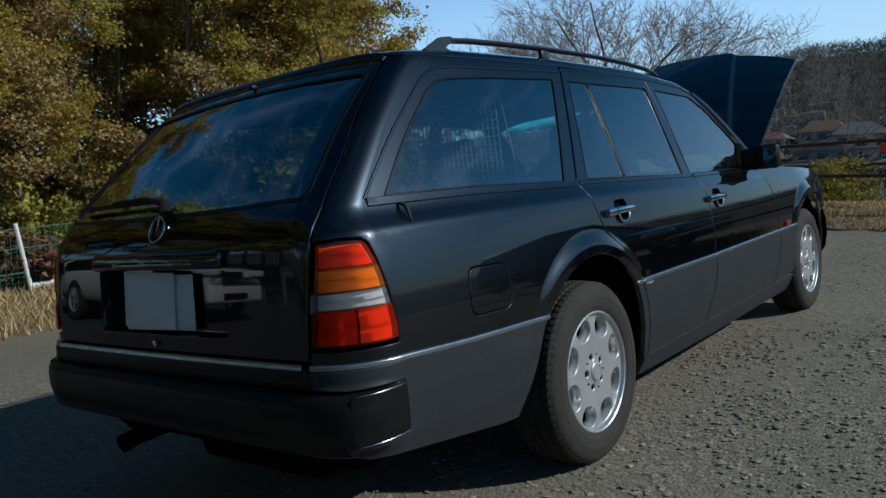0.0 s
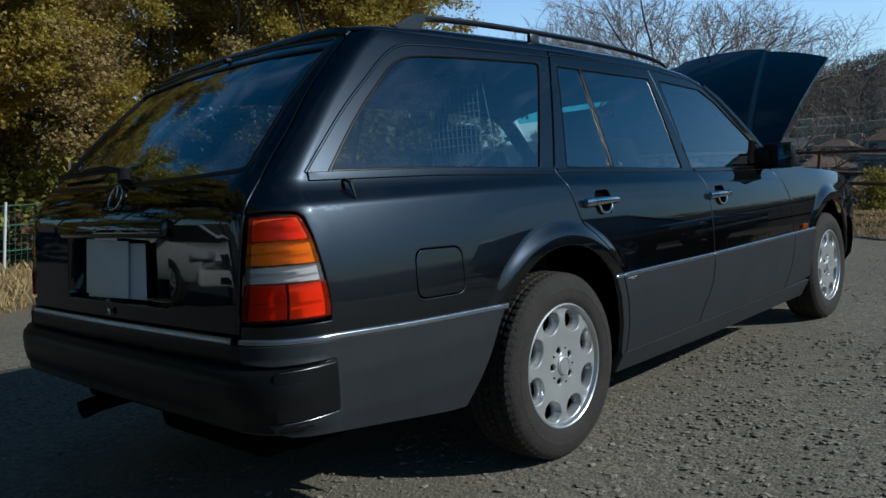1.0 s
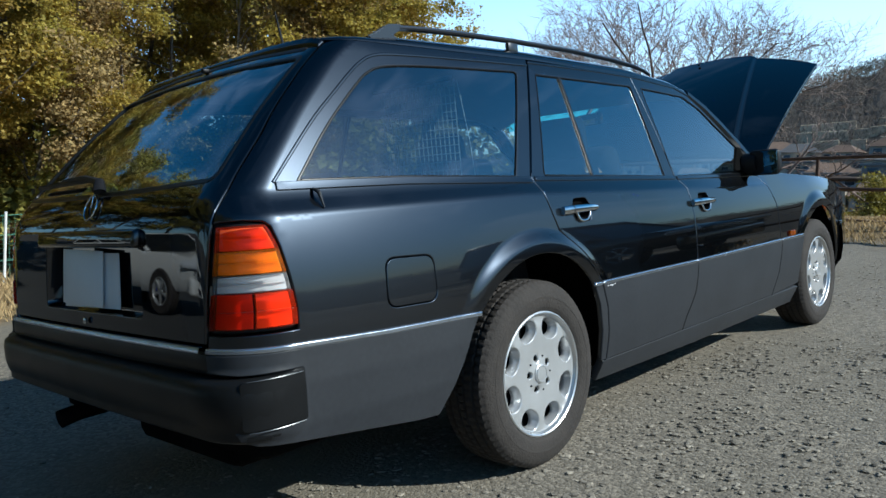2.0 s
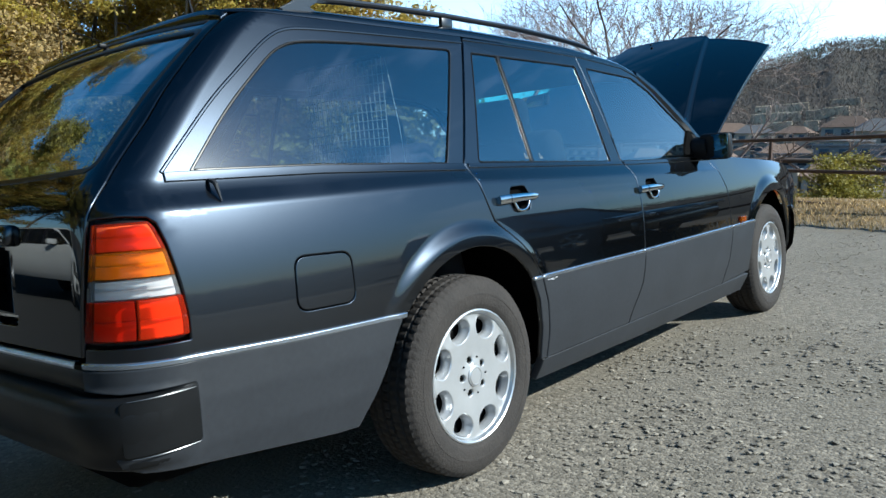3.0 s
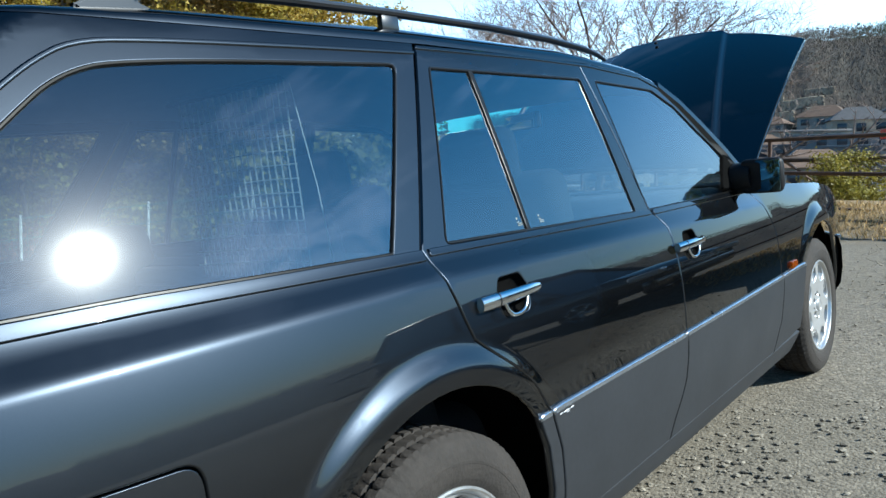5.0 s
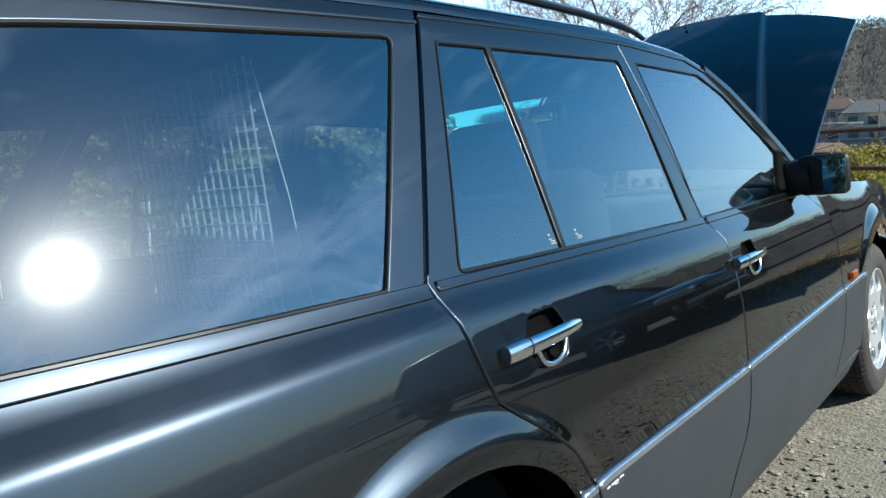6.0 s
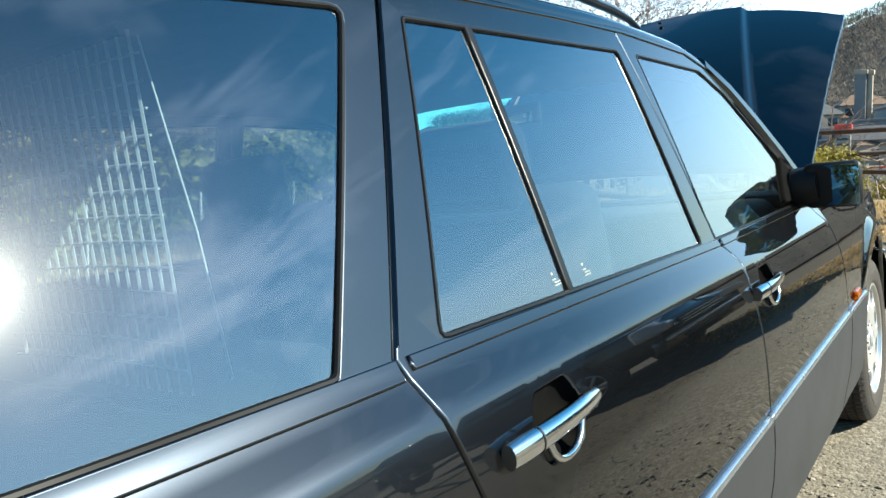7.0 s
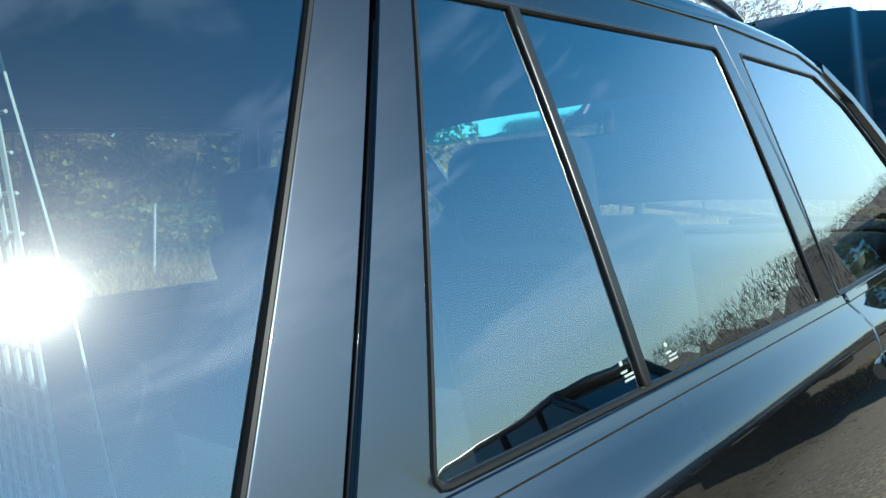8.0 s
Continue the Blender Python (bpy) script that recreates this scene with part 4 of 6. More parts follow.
# the roof's rear edge rolls down to the tailgate
top_edge = [(0, 1.415), (.22, 1.412), (.44, 1.404), (.545, 1.396), (.569, 1.388)]
tv, tf = [], []
for j, s in enumerate(ss):
    a = Vector(verts[j])
    x, zt = .565 * s / .9969, curve_at(top_edge, .565 * abs(s) / .9969)
    if abs(s) > .999:
        x, zt = math.copysign(.557, s), 1.4135
    b = tail(x, zt + .003, -.001)
    mid_ = a.lerp(b, .5) + Vector((0, -.002, .003)) * (1 - abs(s) ** 8)
    tv += [a, a.lerp(mid_, .5) + Vector((0, 0, .001)) * (1 - abs(s) ** 8), mid_, b, tail(x, zt + .002, -.02)]
for j in range(n - 1):
    for i in range(4):
        tf.append((j * 5 + i, j * 5 + i + 1, (j + 1) * 5 + i + 1, (j + 1) * 5 + i))
piece("roof_rear_edge", mesh_of("roof_rear_edge", tv, tf, PAINT, sharp=60), car)
hv = [(v[0] * .94, v[1], v[2] - .035) for v in verts]
piece("headliner", mesh_of("headliner", hv, [f[::-1] for f in faces], HEADLINER), car, "grey fabric headliner")
# roof rails: flat bar rising from rear foot, middle foot, front end
for s in (1, -1):
    def rail_x(y):
        return s * (.570 - .014 * max(0, (y - .6)))
    line = [(-.30, 1.477), (-.2, 1.483), (.0, 1.488), (.3, 1.490), (.7, 1.486), (1.0, 1.475), (1.2, 1.461), (1.30, 1.448), (1.36, 1.432)]
    sm = [(y, curve_at(line, y)) for y in np.linspace(-.30, 1.36, 60)]
    thick = [.0125 if y < 1.22 else .0125 - .005 * (y - 1.22) / .14 for y, z in sm]
    bm = tube([(rail_x(y), y, z) for y, z in sm], thick, 10, flat=.8)
    rail = part("roof_rail", bm, mat("rail_black", (.016, .018, .022), .35, .4, coat=.6, vary=.08) if s == 1 else bpy.data.materials["rail_black"], car, "black roof rail")
    # rear foot: a slim wedge with an open eye
    wedge = [(-.440, 1.438), (-.410, 1.452), (-.350, 1.484), (-.30, 1.490), (-.255, 1.472), (-.300, 1.468), (-.330, 1.452), (-.300, 1.440), (-.33, 1.425), (-.42, 1.425)]
    bm = bmesh.new()
    sides_ = [[bm.verts.new((rail_x(y) + dx, y, z)) for y, z in wedge] for dx in (-.011, .011)]
    bm.faces.new(sides_[0])
    bm.faces.new(sides_[1][::-1])
    for i in range(len(wedge)):
        j = (i + 1) % len(wedge)
        bm.faces.new((sides_[0][i], sides_[0][j], sides_[1][j], sides_[1][i]))
    bmesh.ops.recalc_face_normals(bm, faces=bm.faces)
    bmesh.ops.bevel(bm, geom=list(bm.edges), offset=.003, segments=2, affect="EDGES")
    part("rail_foot", bm, bpy.data.materials["rail_black"], rail)
    part("rail_foot", box((.020, .060, .044), (rail_x(.29), .29, 1.462), .008), bpy.data.materials["rail_black"], rail)
bm = tube([(.0, -.33, 1.462), (.0, -.332, 1.50), (.0, -.36, 1.64)], [.016, .006, .003], 8)
part("roof_aerial", bm, BLACK, car, "short black roof aerial")

# windscreen with its blue-green top band, and its pillars
def screen(s, t):
    """s across -1..1, t from roof edge down to the cowl."""
    x0, x1 = .590, .735
    x = (x0 + (x1 - x0) * t) * s
    y = 1.655 + (2.17 - 1.655) * t + .10 * (1 - s * s)
    z = 1.355 + (.93 - 1.355) * t + .012 * (1 - s * s)
    return (x, y, z)


for name, t0, t1, m in (("windscreen", .17, 1.0, SCREEN), ("sun_band", .0, .17, BAND)):
    verts = [screen(s, t) for t in np.linspace(t0, t1, 8) for s in np.linspace(-1, 1, 17)]
    faces = [(i * 17 + j, (i + 1) * 17 + j, (i + 1) * 17 + j + 1, i * 17 + j + 1) for i in range(7) for j in range(16)]
    piece(name, mesh_of(name, verts, faces, m), car)
for s in (1, -1):
    line = [(1.56, 1.340), (1.68, 1.275), (1.80, 1.190), (1.94, 1.085), (2.08, .945)]
    pts = []
    for y, z in line:
        p = body(y, z, -.022)
        pts.append((s * p.x, p.y + .015, p.z))
    part("windscreen_pillar", tube(pts, [.030, .034, .036, .038, .045], 10), PAINT, car)
part("cowl", box((1.46, .20, .05), (0, 2.19, .925), .015), BLACK, car)

# ---------------- open bonnet, hinged at the cowl ----------------
def crease(t):
    """Half width of the bonnet's raised middle, as a share of the whole."""
    return .80 - .39 * t


def bonnet(s, t, h=0.0):
    x = (.765 - .036 * t) * s
    y = 2.17 + 1.072 * t + .14 * (1 - s * s) * t
    z = 1.00 + .587 * t + .075 * (1 - abs(s) ** 2.2) * (.55 + .45 * t) + .10 * t * (1 - t) + .06 * t * (1 - s * s)
    # raised centre panel
    k = min(1, max(0, (crease(t) - abs(s)) / .045 + .5))
    k = k * k * (3 - 2 * k)
    return Vector((x, y - .010 * k, z + .018 * k + h))


verts, faces = [], []
ss, ts = list(np.linspace(-1, 1, 73)), list(np.linspace(0, 1, 25))
for h in (0, -.025):
    for t in ts:
        for s0 in ss:
            # columns follow the crease
            s = math.copysign(float(np.interp(abs(s0), [0, .5, .66, 1], [0, crease(t) - .03, crease(t) + .03, 1])), s0)
            v = bonnet(s, t, h if (abs(s) < 1 and 0 < t < 1) or h == 0 else h * .8)
            verts.append(v)
n, k = len(ss), len(ts)
for i in range(k - 1):
    for j in range(n - 1):
        a = i * n + j
        faces.append((a, a + 1, a + n + 1, a + n))
        b = a + n * k
        faces.append((b, b + n, b + n + 1, b + 1))
edge = [i * n for i in range(k)], [i * n + n - 1 for i in range(k)], list(range(n)), [(k - 1) * n + j for j in range(n)]
for lst in edge:
    for a, b in zip(lst, lst[1:]):
        faces.append((a, b, b + n * k, a + n * k))
hood = piece("bonnet", mesh_of("bonnet", verts, faces, PAINT, sharp=50), car, "raised black bonnet")
for s in (-1, 1):
    part("bonnet_edge", tube([bonnet(s * .995, t, -.012) for t in np.linspace(0.02, .98, 14)], .006, 8), PAINT, hood)
p = bonnet(-.1, .93, .014)
part("washer_jet", box((.018, .014, .012), p, .004), BLACK, hood)
for s in (-1, 1):
    part("gas_strut", tube([(s * .60, 2.35, .92), bonnet(s * .8, .45, -.03)], .009, 8), BLACK, hood)

# ---------------- nose: bumper end, lamp, grille ----------------
bm = bmesh.new()
prof = [(.30, -.02), (.34, .03), (.42, .05), (.52, .05), (.57, .03), (.59, -.01)]
rows = []
for a in np.linspace(-1, 1, 31):
    row = []
    for z, h in prof:
        x = a * .82
        y = 3.62 - .30 * abs(a) ** 5 + h - (.10 * a * a)
        row.append(bm.verts.new((x + (h * .4 if a > .9 else (-h * .4 if a < -.9 else 0)), y, z)))
    rows.append(row)
for r0, r1 in zip(rows, rows[1:]):
    for j in range(5):
        bm.faces.new((r0[j], r0[j + 1], r1[j + 1], r1[j]))
bmesh.ops.recalc_face_normals(bm, faces=bm.faces)
fb = part("front_bumper", bm, BUMPER, car)
part("bumper_strip", tube([(a * .835, 3.665 - .30 * abs(a) ** 5 - .10 * a * a, .575) for a in np.linspace(-1, 1, 31)], .009, 6), STRIP, fb)
for s in (1, -1):
    part("headlight", box((.26, .10, .17), (s * .48, 3.48, .70), .02), WHITE_LENS, car, "rectangular headlamp")
    part("indicator", box((.07, .14, .15), (s * .66, 3.40, .70), .02), AMBER, car, "amber corner indicator")
part("radiator_grille", box((.62, .08, .26), (0, 3.52, .73), .02), BLACK, car)
part("engine_bay", box((1.30, 1.2, .40), (0, 2.86, .58), .03), DARK, car, "dark engine bay")

# ---------------- wheels ----------------
def face_depth(r):
    """How far the alloy's face stands out at a radius."""
    return float(np.interp(r, [0, .03, .06, .10, .15, .178, .190, .199], [-.006, -.006, -.013, -.010, -.007, -.009, -.012, -.008]))


def rim_map(a, b, h=0.0):
    return Vector((.835 + face_depth(math.hypot(a, b)) + h, a, b))


def ring_loop(cx, cy, ra, rb, turn, n):
    out = []
    for k in range(n):
        a = 2 * math.pi * k / n
        p, q = ra * math.cos(a), rb * math.sin(a)
        out.append((cx + p * math.cos(turn) - q * math.sin(turn), cy + p * math.sin(turn) + q * math.cos(turn), 0))
    return out


def scoop(n=28, shrink=1.0):
    """Outline of one opening of the rim: round towards the hub, flattened along the lip."""
    out = []
    for k in range(n):
        a = 2 * math.pi * k / n
        c, s = math.cos(a), math.sin(a)
        e = 1.0 if c < 0 else .68
        out.append((math.copysign(abs(c) ** e, c) * (.037 if c < 0 else .0295) * shrink, math.copysign(abs(s) ** (1.0 if c < 0 else .8), s) * .0455 * shrink))
    return out


def build_tyre():
    prof = [(-.088, .204), (-.098, .215), (-.101, .245), (-.099, .275), (-.092, .296), (-.080, .308)]
    tread = [(-.076, .3125), (-.056, .3145), (-.0535, .307), (-.0465, .307), (-.044, .3155), (-.020, .3165), (-.0175, .308), (-.0115, .308), (-.009, .3168),
             (.009, .3168), (.0115, .308), (.0175, .308), (.020, .3165), (.044, .3155), (.0465, .307), (.0535, .307), (.056, .3145), (.076, .3125)]
    out = [(.080, .308), (.086, .303), (.092, .296), (.0985, .278), (.1015, .262), (.1022, .2615), (.1022, .2555), (.1015, .255), (.101, .240), (.098, .226), (.0975, .2245), (.094, .2185), (.088, .207), (.080, .203)]
    full = prof + tread + out
    seg = 360
    verts, faces = [], []
    for i in range(seg):
        for j, (x, r) in enumerate(full):
            k = j - len(prof)
            if 0 <= k < len(tread) or k in (-1, len(tread), len(tread) + 1):
                row = 0 if x < -.05 else 1 if x < -.015 else 2 if x < .015 else 3 if x < .05 else 4
                if (i + (0, 3, 1, 4, 2)[row] + int(abs(x) * 40)) % 5 == 0 and r > .295:
                    r -= .003 if abs(x) > .07 else .0065
            a = 2 * math.pi * i / seg
            verts.append((x + .745, r * math.cos(a), r * math.sin(a)))
    n = len(full)
    for i in range(seg):
        for j in range(n - 1):
            a, b = i * n + j, ((i + 1) % seg) * n + j
            faces.append((a, a + 1, b + 1, b))
    return mesh_of("tyre", verts, faces, TYRE, sharp=40)


def build_wheel():
    w = new("wheel")
    piece("tyre", build_tyre(), w, "worn black tyre with brown dust")
    holes = []
    for k in range(8):
        a = math.pi / 8 + k * math.pi / 4
        c, n_ = math.cos(a), math.sin(a)
        holes.append([((.160 + p) * c - q * n_, (.160 + p) * n_ + q * c, 0) for p, q in scoop()])
    spots = [(math.cos(math.pi + k * 2 * math.pi / 5), math.sin(math.pi + k * 2 * math.pi / 5)) for k in range(5)]
    for c, n_ in spots:
        holes.append(ring_loop(.0545 * c, .0545 * n_, .0112, .0112, 0, 14))
    v, f, _n = panel(ring_loop(0, 0, .1985, .1985, 0, 72), holes, rim_map, step=.016, edge=.003, depth=.016, dense=.02)
    rim = piece("rim", mesh_of("rim", v, f, ALLOY, sharp=40), w, "silver eight-hole alloy rim")
    lip = [(.742, .196), (.800, .1935), (.8245, .1955), (.829, .199), (.8365, .202), (.839, .206), (.8375, .2105), (.832, .2125), (.820, .210)]
    part("rim_lip", lathe(lip, 72), POLISHED, rim, "polished rim edge")
    # scooped walls behind the openings, drawn in to a smaller hole
    wall = None
    for k in range(8):
        a = math.pi / 8 + k * math.pi / 4
        if wall is None:
            bm = bmesh.new()
            rows = []
            for p, q in scoop(32):
                rows.append([bm.verts.new((x, .160 + p * s_ + o, q * s_)) for x, s_, o in ((.8235, 1.0, 0), (.8195, .97, 0), (.814, .90, 0), (.8085, .83, .001), (.8035, .78, .001), (.799, .76, .001), (.792, .755, .001))])
            for q in range(32):
                u0, u1 = rows[q], rows[(q + 1) % 32]
                for j in range(6):
                    bm.faces.new((u0[j], u1[j], u1[j + 1], u0[j + 1]))
            bmesh.ops.recalc_face_normals(bm, faces=bm.faces)
            ow = part("opening_wall", bm, ALLOY, rim)
            ow.data.shade_smooth()
            wall = ow.data
        else:
            ow = piece("opening_wall", wall, rim)
        ow.matrix_basis = Matrix.Rotation(a, 4, "X")
    for c, n_ in spots:
        part("wheel_bolt", lathe([(.8165, .0002), (.8165, .0050), (.8178, .0056), (.8178, .0080), (.8120, .0086), (.8120, .0125)], 14, "X", at=(0, .0545 * c, .0545 * n_)), DARK, rim)
        c, n_ = -c, -n_
        part("rivet", lathe([(.8262, .0002), (.8262, .0028), (.8225, .0032)], 8, "X", at=(0, .060 * c, .060 * n_)), DARK, rim)
    cap = lathe([(.822, .0335), (.8305, .0330), (.8330, .0300), (.8340, .022), (.8345, .0002)], 32)
    part("hub_cap", cap, ALLOY, rim, "plain round hub cap")
    bm = lathe([(.8338, .0285), (.8352, .0275), (.8352, .0255), (.8340, .0245)], 32)
    part("cap_ring", bm, ALLOY, rim)
    # brake disc blackened and a black disc added, as shade behind the openings
    bm = lathe([(.76, .145), (.775, .140), (.775, .06), (.79, .055), (.79, .0002)], 40)
    part("brake_disc", bm, DARK, w)
    part("brake_shield", lathe([(.7785, .192), (.7785, .030)], 40), DARK, w)
    part("inner_barrel", lathe([(.66, .2), (.66, .19), (.75, .188), (.66, .0002)], 40), DARK, w)
    return w


wheel = build_wheel()
wheel.parent = car
wheel.matrix_basis = pose(0, 0, .313, -3)
for m in (pose(0, 2.8, .313, 40), pose(0, 0, .313, 0, 0, 180), pose(0, 2.8, .313, 30, 0, 180)):
    copy_thing(wheel, m)

# ---------------- door mirrors ----------------
for side in (False, True):
    sx = -1 if side else 1
    mirror = new("side_mirror")
    mirror.parent = car
    mirror["label"] = "square black door mirror"
    bm = box((.160, .085, .138), (.868, 1.965, .979), .022, 3)
    for vv in bm.verts:
        k = (vv.co.y - 1.92) / .09
        vv.co.x = sx * (.868 + (vv.co.x - .868) * (1 - .22 * max(0, k)))
        vv.co.z = .979 + (vv.co.z - .979) * (1 - .22 * max(0, k))
    bmesh.ops.recalc_face_normals(bm, faces=bm.faces)
    part("mirror_housing", bm, BLACK, mirror)
    part("mirror_glass", box((.106, .003, .114), (sx * .886, 1.9215, .979), .001, turn=Matrix.Rotation(radians(-8 * sx), 4, "Z")), MIRROR, mirror, "blue-tinted mirror glass")
    bm = tube([(sx * .765, 1.962, .972), (sx * .80, 1.960, .976), (sx * .83, 1.960, .978)], [.066, .064, .060], 12, flat=.9)
    part("mirror_arm", bm, BLACK, mirror)
    sheet("mirror_base", [(1.80, .948, .01), (2.062, .938, .006), (2.068, .958, .01), (1.968, 1.070, .01), (1.940, 1.072, .01)], [], body, DARK, mirror, mirror=side, step=.05, lift=.006, depth=.014)

# ---------------- inside the car ----------------
part("floor_pan", box((1.46, 1.85, .06), (0, 1.33, .25), .02), DARK, car)
part("load_floor", box((1.08, 1.06, .05), (0, -.48, .60), .01), FABRIC, car, "dark carpeted load floor")
for s in (1, -1):
    part("load_side", box((.14, 1.0, .40), (s * .60, -.46, .72), .05, 3), TRIMIN, car)


def seat(x, y, width, name, drop=0.0):
    st = new(name)
    st.parent = car
    st["label"] = "dark fabric seat with headrest"
    part("cushion", box((width, .50, .16), (x, y, .47), .05, 3), FABRIC, st)
    part("backrest", box((width, .14, .60), (x, y - .30, .80 - drop * .8), .05, 4, turn=Matrix.Rotation(radians(14), 4, "X")), FABRIC, st)
    xs = (x,) if width < .8 else (x - width * .32, x + width * .32)
    for hx_ in xs:
        part("headrest", box((.27, .10, .19), (hx_, y - .41, 1.140 - drop), .045, 4, turn=Matrix.Rotation(radians(8), 4, "X")), FABRIC, st)
        bm = bmesh.new()
        for dx in (-.05, .05):
            tube([(hx_ + dx, y - .385, 1.05 - drop), (hx_ + dx, y - .40, 1.13 - drop)], .006, 6, bm=bm)
        part("headrest_post", bm, CHROME, st)


seat(.36, 1.28, .50, "front_seat")
seat(-.36, 1.28, .50, "front_seat")
seat(0, .50, 1.22, "rear_bench", .17)
dash = part("dashboard", box((1.36, .42, .28), (0, 1.95, .80), .06, 4), TRIMIN, car, "dark moulded dashboard")
part("instrument_hood", box((.42, .20, .09), (-.36, 1.86, .955), .03, 3), TRIMIN, dash)
sw = new("steering_wheel")
sw.parent = car
sm_ = pose(-.36, 1.62, .86, 65)
bm = tube([sm_ @ Vector((.195 * math.cos(a), .195 * math.sin(a), 0)) for a in np.linspace(0, 2 * math.pi, 40, endpoint=False)], .014, 8, closed=True, up=(0, -1, .4))
part("wheel_rim", bm, BLACK, sw)
bm = box((.20, .15, .05), (0, 0, 0), .02)
box((.38, .035, .02), (0, 0, 0), .006, bm=bm)
box((.05, .19, .02), (0, -.09, 0), .006, bm=bm)
bm.transform(sm_)
part("spokes", bm, BLACK, sw)
mt = Matrix.Rotation(radians(-21.5), 4, "Z")
im = part("inner_mirror", box((.225, .035, .066), (.018, 1.668, 1.284), .014, 3, turn=mt), BLACK, car, "rear-view mirror on the windscreen")
part("mirror_glass", box((.205, .003, .054), Vector((.018, 1.668, 1.284)) + mt @ Vector((0, -.0185, 0)), .001, turn=mt), SILVER, im)
part("mirror_stem", tube([(.0, 1.67, 1.30), (.0, 1.74, 1.36)], .010, 8), BLACK, im)
# luggage net behind the bench
net = new("luggage_net")
net.parent = car
net["label"] = "pale cord luggage net behind the rear bench"
for k in range(18):
    x = .505 - .0225 * k
    part("upright_cord", tube([(x, .034, .93), (x, .028, 1.13), (x, .020, 1.345)], .0023, 4), NETMAT, net)
for k in range(13):
    z = .960 + .030 * k
    part("cross_cord", tube([(x, .030, z - .004 * math.cos(x * 9)) for x in np.linspace(.10, .505, 12)], .0017, 4), NETMAT, net)
part("edge_cord", tube([(.560, .050, .95), (.548, .040, 1.12), (.525, .018, 1.335)], .0014, 4), NETMAT, net)
part("net_bar", tube([(.08, .018, 1.348), (.50, .018, 1.348)], .008, 6), BLACK, net)
part("cover_roller", tube([(-.58, .09, .915), (.58, .09, .915)], .030, 12), TRIMIN, car)


# ---------------- ground ----------------
UP = Vector((.064, .059, 1)).normalized()        # true upright: the yard slopes a little
LEANING = Vector((0, 0, 1)).rotation_difference(UP).to_matrix().to_4x4()


def fence_side(x, y):
    """Distance beyond the fence line at the end of the yard."""
    return (x + 1.54) * .588 + (y - 10.2) * .809


def ground_z(x, y):
    d = fence_side(x, y)
    k = min(1, max(0, (d + 1.4) / 1.3))
    z = .13 * k * k * (3 - 2 * k)
    if d > .6:
        k = min(1, (d - .6) / 16)
        z -= 9 * k * k * (3 - 2 * k)
    if x < -11.5 and d < 8:
        k = min(1, (-11.5 - x) / 14)
        z += 1.6 * k * (1 - min(1, max(0, d) / 8))
    return z


